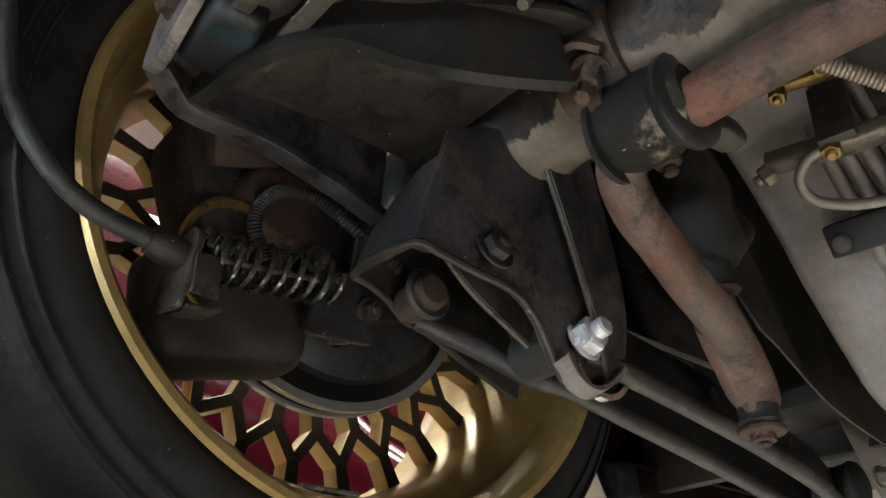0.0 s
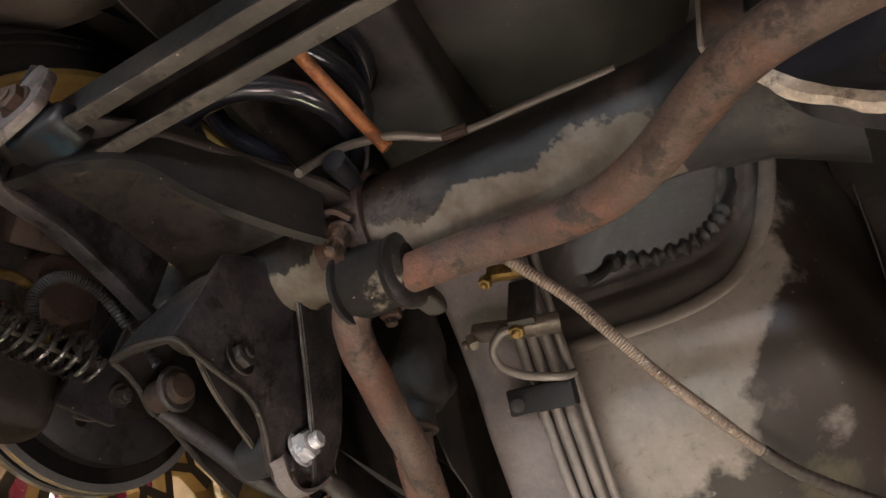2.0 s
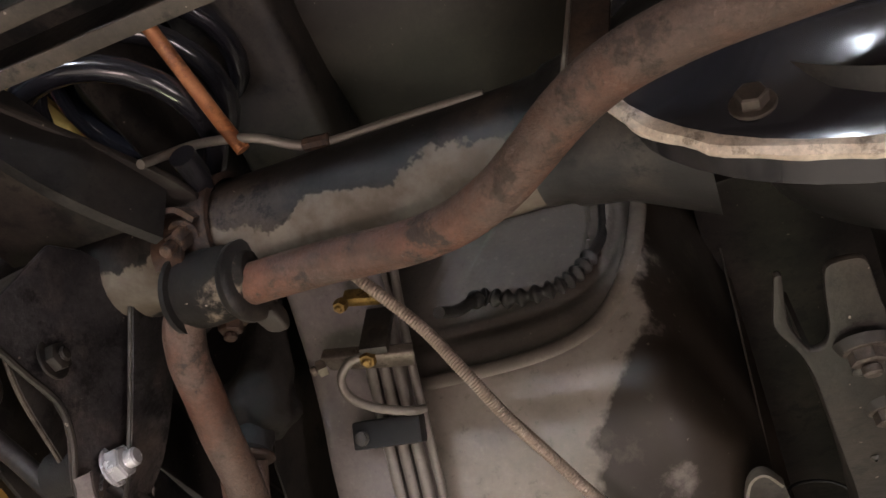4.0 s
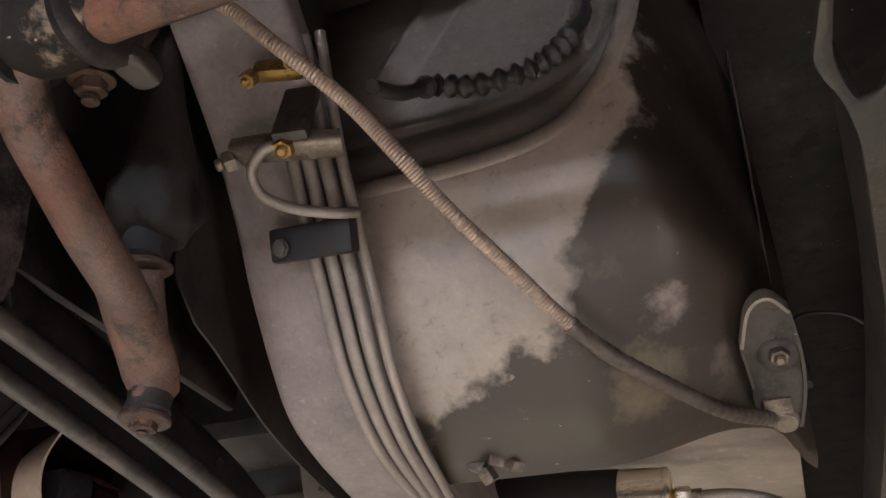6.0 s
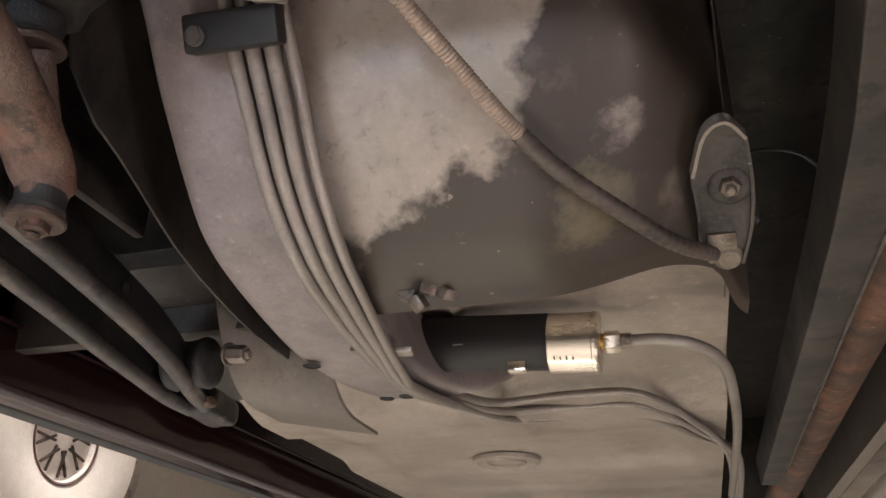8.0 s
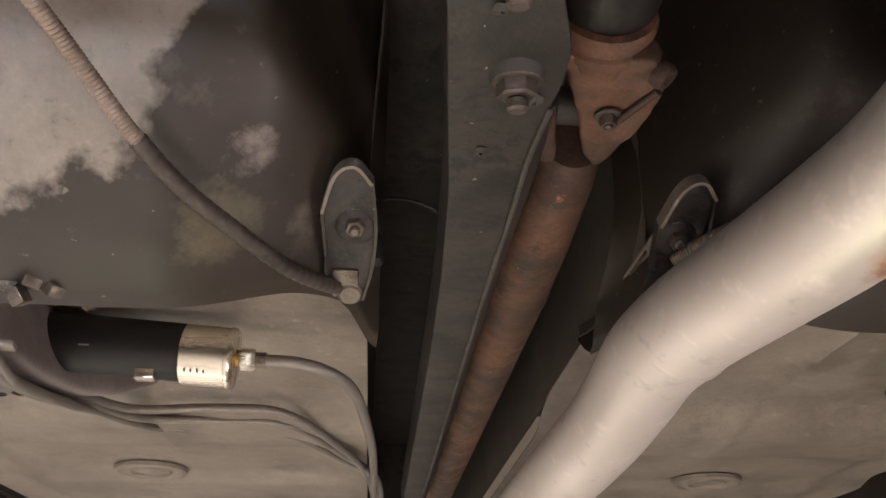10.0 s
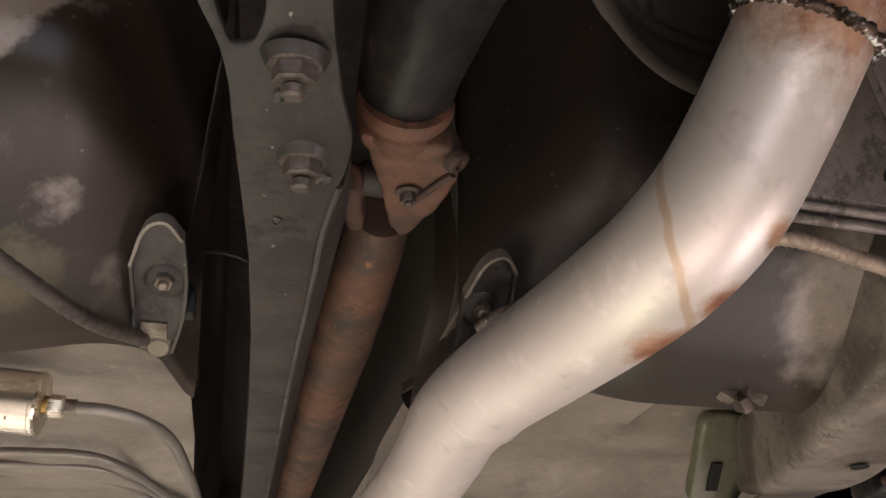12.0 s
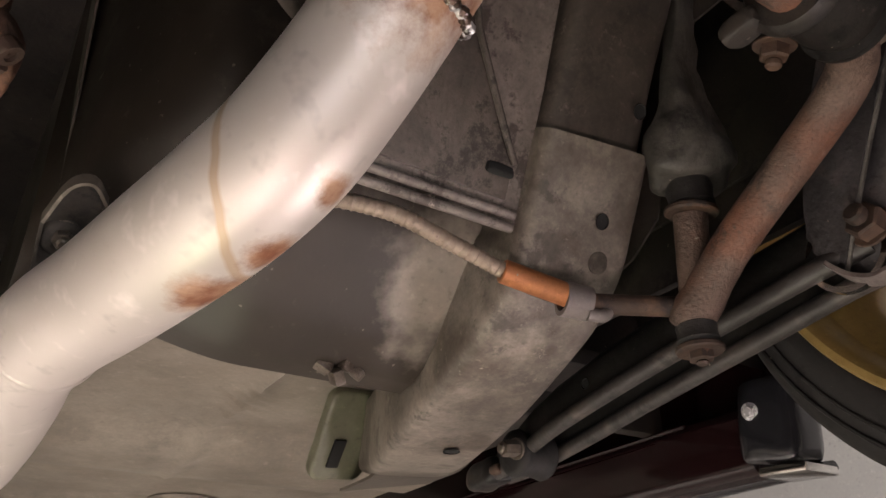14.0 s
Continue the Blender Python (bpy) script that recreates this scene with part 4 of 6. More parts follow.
    part("arm_nut", bolt(C(0.2085, 0.2370, 0.002), inward, 0.0125, 0.010, 0.009, 0.0150), ZINC if s < 0 else DULLRUST, br, "bright new zinc-plated nut and bolt end" if s < 0 else "dark brown nut")
    part("bracket_bolt", bolt(C(0.1235, 0.2715, 0.001), inward, 0.0100, 0.007, 0.003, 0.0145), DARKM, br, "painted bolt head")
    # bump-stop pin, sleeve and inner web inside the bracket
    part("bush_sleeve", rod(P(0.606, 0.136, 0.276), P(0.642, 0.140, 0.276), 0.0130, 24, chamfer=0.003), DULLRUST, br, "rusty bushing sleeve inside the bracket")
    part("sleeve_ring", lathe([(0.013, -0.002), (0.018, -0.002), (0.019, 0.001), (0.017, 0.003), (0.013, 0.003)], P(0.616, 0.1375, 0.276), (1, 0, 0), 28), ARMS, br)
    web = [P(0.560, 0.096, 0.282), P(0.565, 0.118, 0.268), P(0.572, 0.145, 0.258), P(0.576, 0.185, 0.243), P(0.578, 0.215, 0.230)]
    part("inner_web", ribbon(web, [p + Vector((-s * 0.004, 0.012, 0.05)) for p in web], 0.003), ARMS, br)
    part("edge_bead", tube(curve(web, 5), 0.0022, 8), GRIME, br)
    return br


def sector(profile, place, sx, a0, a1, seg=48):
    """A profile of (radius, offset) turned round the wheel's axis between two angles, counted from ahead upwards."""
    bm = bmesh.new()
    rings = []
    for k in range(seg + 1):
        a = radians(a0 + (a1 - a0) * k / seg)
        rings.append([bm.verts.new(Vector(place) + Vector((sx * h, r * math.cos(a), r * math.sin(a)))) for r, h in profile])
    for a, b in zip(rings, rings[1:]):
        for j in range(len(profile)):
            bm.faces.new((a[j], a[(j + 1) % len(profile)], b[(j + 1) % len(profile)], b[j]))
    bm.faces.new(rings[0])
    bm.faces.new(rings[-1])
    return bm


def hole(place, normal, r):
    """A hole's mouth as a shallow dish with a rim, for a painted-on dark depth."""
    return lathe([(r, 0.0015), (r * 0.92, 0.0020), (r * 0.85, 0.0010), (0.0001, 0.0008)], place, Vector(normal).normalized(), 20)


for s in (-1, 1):
    arm_bracket(s)
    # spring perch
    out = round_outline([(s * 0.60, -0.050), (s * 0.505, -0.026), (s * 0.428, 0.085), (s * 0.42, 0.16), (s * 0.60, 0.16)], 0.02, 4)
    pm = Matrix.Translation((0, 0, 0.366))
    perch = part("spring_perch", plate(out, 0.006, pm, 0.002), DARKM, axle, "dark pressed spring perch")
    pts = [(s * 0.600, -0.050, 0.342), (s * 0.545, -0.040, 0.340), (s * 0.509, -0.018, 0.342), (s * 0.486, 0.012, 0.330), (s * 0.466, 0.036, 0.321), (s * 0.452, 0.066, 0.323), (s * 0.441, 0.095, 0.329)]
    part("perch_skirt", sweep(curve(pts, 5), [(-0.003, -0.003), (-0.005, -0.006), (0.004, -0.006), (0.003, 0.0), (0.003, 0.042), (-0.003, 0.042)]), PERCHM, perch)
    # clamp of the sway bar round the axle
    cl = part("bar_clamp", lathe([(0.043, -0.014), (0.048, -0.014), (0.048, 0.014), (0.043, 0.014), (0.043, -0.014)], (s * 0.435, AY, AZ), (1, 0, 0), 36), DULLRUST, axle, "rusty clamp strap round the axle tube")
    part("bush", tube([(s * x, 0.142, 0.317) for x in (0.458, 0.454, 0.449, 0.440, 0.426, 0.414, 0.404, 0.396)], [0.016, 0.021, 0.0255, 0.027, 0.0265, 0.025, 0.022, 0.016], 28), BUSHM, cl, "scraped black sway-bar bush housing")
    part("bush_band", lathe([(0.024, -0.003), (0.0295, -0.002), (0.0295, 0.002), (0.024, 0.003)], (s * 0.448, 0.142, 0.316), (1, 0, 0.12 * s), 36), BLACKP, cl)
    part("bush_flange", lathe([(0.013, -0.006), (0.025, -0.005), (0.0285, 0.0), (0.0285, 0.004), (0.025, 0.007), (0.013, 0.007)], (s * 0.405, 0.145, 0.316), (1, 0.1 * s, 0.12 * s), 36), BLACKP, cl, "dark flange of the bush clamp")
    part("clamp_ear", melt(box((s * 0.402, 0.176, 0.308), (0.018, 0.026, 0.014), 0.004), 2, 2, 0.002), DARKM, cl)
    part("strap_leg", ribbon([(s * 0.428, 0.108, 0.378), (s * 0.430, 0.104, 0.350), (s * 0.434, 0.108, 0.330), (s * 0.437, 0.116, 0.318)], [(s * 0.462, 0.112, 0.378), (s * 0.462, 0.106, 0.350), (s * 0.460, 0.108, 0.330), (s * 0.458, 0.116, 0.318)], 0.004), DULLRUST, cl)
    part("clamp_bolt", bolt((s * 0.438, 0.112, 0.342), (0.1 * s, -0.35, -0.9), 0.0085, 0.012, 0.012, 0.012), DULLRUST, cl, "rusted clamp bolt")
    part("clamp_bolt", bolt((s * 0.447, 0.186, 0.325), (0, 0.3, -0.95), 0.009, 0.008, 0.006, 0.013), DULLRUST, cl)
    part("clamp_tab", ribbon([(s * 0.468, 0.092, 0.352), (s * 0.452, 0.089, 0.346), (s * 0.436, 0.093, 0.350), (s * 0.424, 0.102, 0.344)], [(s * 0.468, 0.112, 0.372), (s * 0.452, 0.110, 0.368), (s * 0.436, 0.113, 0.370), (s * 0.424, 0.118, 0.364)], 0.004), DULLRUST, cl, "bent rusty clamp ears")

# backing plate and brake
    hub = part("brake_rotor", lathe([(0.10, -0.011), (0.132, -0.011), (0.133, -0.004), (0.127, -0.003), (0.127, 0.003), (0.133, 0.004), (0.132, 0.011), (0.10, 0.011)], (s * 0.765, WY, WZ), (1, 0, 0), 80), BLACKP, axle, "dark brake disc with bright worn edges")
    for e in (-0.0085, 0.0085):
        part("disc_edge", lathe([(0.128, e - 0.0035), (0.1355, e - 0.0035), (0.1360, e), (0.1355, e + 0.0035), (0.128, e + 0.0035), (0.128, e - 0.0035)], (s * 0.765, WY, WZ), (1, 0, 0), 80), ROTOR, hub, "bright steel disc edge")
    part("dust_shield", sector([(0.02, 0.012), (0.075, 0.012), (0.098, 0.004), (0.108, 0.0), (0.114, -0.004), (0.115, -0.014), (0.112, -0.014), (0.105, -0.004), (0.07, 0.008), (0.02, 0.008)], (s * 0.735, WY, WZ), -s, -122, 20), DUSTSH, hub, "black pressed dust shield with a small hole")
    part("shield_hole", hole((s * 0.729, WY - 0.012, WZ - 0.090), (-s, 0, 0), 0.006), VOID, hub)
    part("hub_flange", lathe([(0.001, 0.045), (0.05, 0.045), (0.075, 0.04), (0.08, 0.0), (0.10, -0.01), (0.10, -0.03), (0.001, -0.03)], (s * 0.745, WY, WZ), (-s, 0, 0), 40), DARKM, hub)

# ---- trailing arms ----
for s in (-1, 1):
    arm = thing("trailing_arm", "black stamped steel trailing arm, open channel below", "suspension arm", (s * 0.565, 0.4, 0.22), "trailing arms")
    # stations: y, inner edge, outer edge, bottom, depth of the channel
    stations = [(0.215, 0.550, 0.598, 0.2285, 0.030), (0.25, 0.546, 0.592, 0.2250, 0.040), (0.33, 0.552, 0.602, 0.2202, 0.042), (0.42, 0.561, 0.613, 0.2148, 0.043), (0.50, 0.572, 0.624, 0.2100, 0.043),
                (0.58, 0.586, 0.637, 0.2052, 0.042), (0.64, 0.602, 0.645, 0.2016, 0.040), (0.70, 0.621, 0.652, 0.198, 0.034), (0.745, 0.632, 0.652, 0.197, 0.026)]

    def channel(u, v):
        k = v * (len(stations) - 1)
        i = min(int(k), len(stations) - 2)
        y, xi, xo, zb, dp = (a + (b - a) * (k - i) for a, b in zip(stations[i], stations[i + 1]))
        prof = [(xi - 0.004, zb + 0.002), (xi + 0.001, zb), (xi + 0.003, zb + dp * 0.5), (xi + 0.004, zb + dp * 0.85), (xi + 0.010, zb + dp), (xo - 0.010, zb + dp), (xo - 0.004, zb + dp * 0.85), (xo - 0.003, zb + dp * 0.5), (xo - 0.001, zb), (xo + 0.004, zb + 0.002)]
        j = round(u * (len(prof) - 1))
        return Vector((s * prof[j][0], y, prof[j][1]))
    part("channel", grid(channel, 9, 40, 0.003), BLACKP, arm, angle=50)
    for side_x in (1, 2):
        part("rolled_edge", tube(curve([*([] if side_x == 1 else [(s * 0.640, 0.148, 0.268), (s * 0.620, 0.188, 0.250)]), *[(s * st[side_x], st[0], st[3] + 0.002) for st in stations]], 5), 0.0080, 12), ARMS, arm, "dusty rolled lower edge")
    part("rear_bush", rod((s * 0.556, 0.2085, 0.240), (s * 0.598, 0.2085, 0.240), 0.0170, 28, chamfer=0.003), HOSE, arm, "black bushing eye")
    part("bush_ring", lathe([(0.0245, -0.003), (0.0285, -0.003), (0.0285, 0.003), (0.0245, 0.003)], (s * 0.549, 0.232, 0.232), (1, 0, 0), 36), CHROME, arm, "bright steel bush ring")
    part("front_tip", melt(box((s * 0.640, 0.765, 0.205), (0.035, 0.07, 0.03), 0.008, pose(0, 0, 0, 0, 0, -8 * s)), 2, 3, 0.003, 50), BLACKP, arm, "bent front end of the arm")
    part("tip_rust", melt(box((s * 0.622, 0.725, 0.199), (0.016, 0.022, 0.010), 0.003), 2, 2, 0.003, 90), DULLRUST, arm, "flaking rust at the front bush")
    part("side_hole", hole((s * (0.556 - 0.001), 0.372, 0.240), (-s, 0, 0), 0.0055), VOID, arm)
    part("side_hole", hole((s * (0.575 - 0.002), 0.515, 0.230), (-s, 0, 0), 0.0055), VOID, arm)
    fb = (s * 0.612, 0.676, 0.222) if s < 0 else (s * 0.612, 0.655, 0.200)
    part("front_bush", lathe([(0.001, -0.024), (0.018, -0.024), (0.0235, -0.021), (0.025, -0.017), (0.0235, -0.013), (0.022, 0.0), (0.0235, 0.013), (0.025, 0.017), (0.0235, 0.021), (0.018, 0.024), (0.001, 0.024)], fb, (1, 0, 0), 32), RUBBER, arm, "worn black front bush")
    # mount on the body
    mount = part("arm_mount", grid(lambda u, v: Vector((s * (0.478 + 0.115 * u), 0.66 + 0.05 * math.sin(math.pi * u) * (1 - v) + 0.17 * v ** 1.3 - 0.03 * v * (1 - v), 0.300 - 0.115 * math.sin(0.5 * math.pi * min(1, 1.35 * v)) + 0.02 * u)), 16, 16, 0.003), TUNNELM, body, "grey trailing-arm mount box", angle=50)
    mb = (-0.564, 0.660, 0.223) if s < 0 else (0.574, 0.626, 0.1956)
    part("mount_bolt", bolt(mb, (-s, -0.2, -0.15), 0.0085, 0.020, 0.004, 0.011), DIRTYZINC, mount, "pale zinc mount bolt")

# ---- sway bar ----
def mirrored(pts):
    return [*pts, *[(-x, y, z) for x, y, z in reversed(pts)]]


bar = thing("sway_bar", "brown rusted steel anti-roll bar bent round the differential", "sway bar", (0, 0.1, 0.3))
mid_bar = [(-0.43, 0.147, 0.312), (-0.35, 0.142, 0.309), (-0.27, 0.140, 0.304), (-0.215, 0.115, 0.296), (-0.15, 0.057, 0.282), (-0.104, 0.033, 0.271), (-0.046, 0.022, 0.262)]
leg_left = [(-0.505, 0.350, 0.226), (-0.498, 0.330, 0.236), (-0.483, 0.282, 0.249), (-0.475, 0.238, 0.261), (-0.468, 0.201, 0.274), (-0.464, 0.172, 0.287), (-0.454, 0.150, 0.303)]
leg_right = [(0.508, 0.331, 0.2130), (0.508, 0.3225, 0.2190), (0.507, 0.299, 0.2403), (0.504, 0.271, 0.2570), (0.500, 0.226, 0.2800), (0.491, 0.1765, 0.3030), (0.470, 0.154, 0.3110)]
part("bar", tube(curve([*leg_left, *mirrored(mid_bar), *reversed(leg_right)], 6), 0.0145, 20), RUSTBAR, bar)
for s in (-1, 1):
    ex0, ly, ez = (0.507, 0.350, 0.222) if s < 0 else (0.508, 0.329, 0.2145)
    eye = [(0.491, 0.285, 0.256), (0.498, 0.305, 0.247), (0.503, 0.325, 0.237), (0.507, 0.341, 0.228), (0.507, 0.352, 0.221), (0.507, 0.360, 0.216)] if s < 0 else \
        [(0.5067, 0.294, 0.2432), (0.5075, 0.308, 0.2335), (0.508, 0.318, 0.2240), (0.508, 0.327, 0.2175), (0.508, 0.333, 0.2125), (0.508, 0.338, 0.2080)]
    part("bar_eye", tube([(s * x, y, z) for x, y, z in eye], [0.0142, 0.0148, 0.0156, 0.0165, 0.0166, 0.0130], 22), RUSTBAR, bar)
    link = thing("sway_bar_link", "rusty drop link with worn rubber bushes and washers", "drop link", (s * 0.503, 0.345, 0.2), "drop links")
    part("rod", tube([(s * ex0, ly, ez - 0.032), (s * 0.503, 0.312, 0.295)], 0.0075, 14), RUSTBAR, link)
    part("sleeve", tube([(s * ex0, ly - 0.004, ez + 0.010), (s * 0.503, 0.313, 0.286)], [0.0115, 0.0125], 18), RUSTBAR, link)
    part("lower_bush", tube([(s * ex0, ly, ez + d) for d in (-0.006, -0.009, -0.015, -0.020, -0.023)], [0.011, 0.0145, 0.0138, 0.0152, 0.013], 22), HOSE, link, "cracked rubber bush")
    part("lower_washer", rod((s * ex0, ly, ez - 0.0235), (s * ex0, ly, ez - 0.028), 0.0168, 26, chamfer=0.001), DULLRUST, link, "rusted cup washer")
    part("lower_nut", bolt((s * ex0, ly, ez - 0.028), (0, 0, -1), 0.009, 0.006, 0.003), DULLRUST, link)
    part("upper_washer", rod((s * 0.503, 0.312, 0.286), (s * 0.503, 0.311, 0.291), 0.0195, 26, chamfer=0.0015), DULLRUST, link)
    part("upper_bush", tube([(s * 0.503, 0.310, z) for z in (0.290, 0.292, 0.299, 0.306, 0.314)], [0.012, 0.0170, 0.0160, 0.0172, 0.015], 22), HOSE, link)
    # bracket on the frame rail
    rings = [(0.486, 0.262, 0.455, 0.012, 0.010), (0.487, 0.268, 0.425, 0.0135, 0.010), (0.489, 0.278, 0.398, 0.0155, 0.011), (0.492, 0.288, 0.372, 0.0205, 0.015), (0.497, 0.298, 0.352, 0.029, 0.021),
             (0.501, 0.304, 0.336, 0.0345, 0.026), (0.503, 0.307, 0.322, 0.0345, 0.026), (0.503, 0.309, 0.313, 0.030, 0.023), (0.503, 0.310, 0.309, 0.021, 0.017)]
    if s > 0:
        rings = [(x, y + 0.012 * smooth(0.35, 0.40, z), z, rx * (1 - 0.12 * smooth(0.35, 0.40, z)), ry) for x, y, z, rx, ry in rings]
    bm = bmesh.new()
    loops = [[bm.verts.new((s * (x + rx * math.copysign(abs(math.cos(a)) ** 0.8, math.cos(a))), y + ry * math.copysign(abs(math.sin(a)) ** 0.8, math.sin(a)) + 0.006 * math.cos(2 * a) * (rx > 0.03), z)) for a in (2 * math.pi * k / 36 for k in range(36))] for x, y, z, rx, ry in rings]
    for la, lb_ in zip(loops, loops[1:]):
        for k in range(36):
            bm.faces.new((la[k], la[(k + 1) % 36], lb_[(k + 1) % 36], lb_[k]))
    bm.faces.new(loops[0])
    bm.faces.new(loops[-1])
    # the left bracket's shade is put into a darker copy of the casting colour
    lb = part("link_bracket", melt(bm, 1, 1, 0.006, 60), CASTD if s < 0 else CASTM, body, "cast drop-link bracket in a darker, shaded colour" if s < 0 else "grey-green cast drop-link bracket flaring to a lug", angle=70)
    for ya, za in ((0.283, 0.330), (0.284, 0.352)):
        part("bracket_hole", hole((s * 0.518, ya, za - 0.006), (0.35 * s, -0.8, -0.3), 0.0042), VOID, lb)

# ---- panhard rod ----
ph = thing("panhard_rod", "black steel channel panhard rod with pale worn edges", "suspension rod", (-0.6, -0.06, 0.32))
A, Bp = Vector((-0.560, -0.046, 0.346)), Vector((0.42, -0.052, 0.340))
part("channel", sweep([A, A.lerp(Bp, 0.3), A.lerp(Bp, 0.6), Bp], [(-0.016, 0.0), (-0.013, 0.0), (-0.012, 0.036), (0.012, 0.036), (0.013, 0.0), (0.016, 0.0), (0.015, 0.040), (-0.015, 0.040)]), BLACKP, ph, angle=30)
for u in (-0.0145, 0.0145):
    part("flange", sweep([A.lerp(Bp, k / 12) + Vector((0, u, 0)) for k in range(13)], round_outline([(-0.0055, -0.002), (0.0055, -0.002), (0.0055, 0.002), (-0.0055, 0.002)], 0.0015, 2)), DUSTEDGE, ph, "dusty pale flange of the channel")
part("rod_bolt", bolt((-0.560, -0.0835, 0.364), (0.05, -1, -0.15), 0.0105, 0.007, 0.003, 0.013), DULLRUST, ph, "rusty through bolt")
out = round_outline([(-0.600, 0.340), (-0.578, 0.331), (-0.534, 0.350), (-0.536, 0.384), (-0.558, 0.404), (-0.590, 0.368)], 0.008, 4)
part("rod_bracket", plate(out, 0.008, Matrix(((1, 0, 0, 0), (0, 0, -1, -0.080), (0, 1, 0, 0), (0, 0, 0, 1))), 0.0015), PALESTEEL, axle, "scraped pale rod bracket")
part("blue_sleeve", melt(box((-0.552, -0.058, 0.352), (0.056, 0.030, 0.024), 0.005), 2, 3, 0.002, 60), BLUEM, ph, "chipped blue paint on the sleeve")
rb_low = [(-0.598, -0.078, 0.344), (-0.612, -0.052, 0.336), (-0.604, -0.005, 0.329), (-0.608, 0.045, 0.323), (-0.616, 0.09, 0.318)]
base = part("rod_bracket_base", ribbon(rb_low, [(x + 0.01, y, z + 0.085) for x, y, z in rb_low], 0.005), BRACKET, axle, "dark gritty bracket plate")
part("base_lip", sweep(curve(rb_low, 5), round_outline([(-0.004, -0.004), (0.012, -0.004), (0.012, 0.004), (-0.004, 0.004)], 0.002, 2)), BRACKET, base)
part("bracket_floor", sheet_poly([(-0.600, -0.074, 0.350), (-0.520, -0.060, 0.350), (-0.490, -0.02, 0.362), (-0.600, 0.03, 0.360)], Vector((0, 0, 0.004))), DARKM, base)
part("stop_block", box((-0.672, 0.01, 0.385), (0.04, 0.05, 0.05), 0.005, pose(0, 0, 0, 20, 30, 0)), DULLRUST, axle, "brown rusted block")

# ---- springs ----
for s in (-1, 1):
    sp = thing("coil_spring", "gloss black coil spring on the axle perch", "spring", (s * 0.492, 0.07, 0.36), "coil springs")
    pts = [(s * (0.492 - 0.070 * math.cos(a)), 0.074 + 0.070 * math.sin(a), 0.376 + 0.26 * a / (2 * math.pi * 5.5)) for a in (2 * math.pi * k / 24 for k in range(133))]
    part("coil", tube(pts, 0.0095, 14), SPRINGM, sp)
    part("shock_rod", tube([(s * 0.44, -0.015, 0.47), (s * 0.40, 0.075, 0.405), (s * 0.39, 0.095, 0.39)], 0.0055, 12), COPPER, sp, "orange-brown metal rod beside the spring")

# ---- brake line and handbrake gear on the axle ----
bl_line = thing("axle_brake_line", "grey steel brake line clipped along the axle tube", "brake line", (-0.3, 0.1, 0.41))
part("line", tube(curve([(-0.44, 0.06, 0.36), (-0.437, 0.075, 0.385), (-0.42, 0.085, 0.40), (-0.38, 0.09, 0.393), (-0.345, 0.112, 0.394), (-0.28, 0.113, 0.392), (-0.22, 0.114, 0.390)], 6), 0.0034, 10), LINEM, bl_line)
part("union", rod((-0.352, 0.110, 0.3945), (-0.332, 0.112, 0.394), 0.005, 8, chamfer=0.001), DULLRUST, bl_line)

hb = thing("handbrake_cable", "black sheathed handbrake cable with a return spring at the backing plate", "cable", (-0.66, -0.03, 0.27))
part("sheath", tube(curve([(-0.665, -0.175, 0.46), (-0.66, -0.153, 0.40), (-0.66, -0.138, 0.342), (-0.66, -0.110, 0.303), (-0.66, -0.078, 0.281), (-0.66, -0.032, 0.272)], 8), 0.0066, 14), SHEATH, hb)
part("ferrule", tube([(-0.66, -0.042, 0.273), (-0.66, -0.034, 0.272), (-0.66, -0.028, 0.271), (-0.66, -0.012, 0.269)], [0.0085, 0.0105, 0.0105, 0.0075], 18), HOSE, hb)
gear_plate = round_outline([(-0.022, -0.026), (0.010, -0.032), (0.016, -0.012), (0.016, 0.018), (0.004, 0.028), (-0.018, 0.022)], 0.004, 3)
part("cable_bracket", plate(gear_plate, 0.004, frame_of((-0.662, -0.018, 0.264), (1, 0.1, 0), (0, 0.1, 1)), 0.001), DARKZINC, hb, "dull steel cable bracket")
part("bracket_lip", box((-0.660, -0.006, 0.236), (0.028, 0.022, 0.0035), 0.001, pose(0, 0, 0, 10, 8, 0)), DARKZINC, hb)
part("bracket_lip", box((-0.6465, -0.008, 0.254), (0.0035, 0.018, 0.026), 0.001, pose(0, 0, 0, 0, 0, 8)), DARKZINC, hb)
sa, sb = Vector((-0.660, -0.010, 0.274)), Vector((-0.664, 0.090, 0.288))
hel = []
for k in range(9 * 16 + 1):
    a = 2 * math.pi * k / 16
    hel.append(sa.lerp(sb, k / (9 * 16)) + Vector((0.0162 * math.cos(a), 0, 0.0162 * math.sin(a))))
part("return_spring", tube(hel, 0.0022, 8), SPRINGW, hb, "bright-edged wire return spring")
part("inner_wire", rod(sa, sb, 0.0022, 8), DIRTYZINC, hb)
part("lever", plate(round_outline([(-0.012, -0.03), (0.010, -0.028), (0.012, 0.05), (-0.006, 0.08)], 0.006, 4), 0.005, frame_of((-0.668, 0.098, 0.275), (0, 1, 0.2), (0, 0, 1)), 0.001), BRACKET, hb)
part("drum_ring", lathe([(0.036, 0.0), (0.041, 0.001), (0.043, 0.005), (0.041, 0.006), (0.036, 0.004)], (-0.684, 0.020, 0.290), (1, 0.2, -0.2), 40), BRASS, hb, "dull brass-coloured ring")
part("ring_bolt", bolt((-0.684, 0.020, 0.300), (1, 0, -0.2), 0.006, 0.006, 0.006, 0.009), DIRTYZINC, hb)

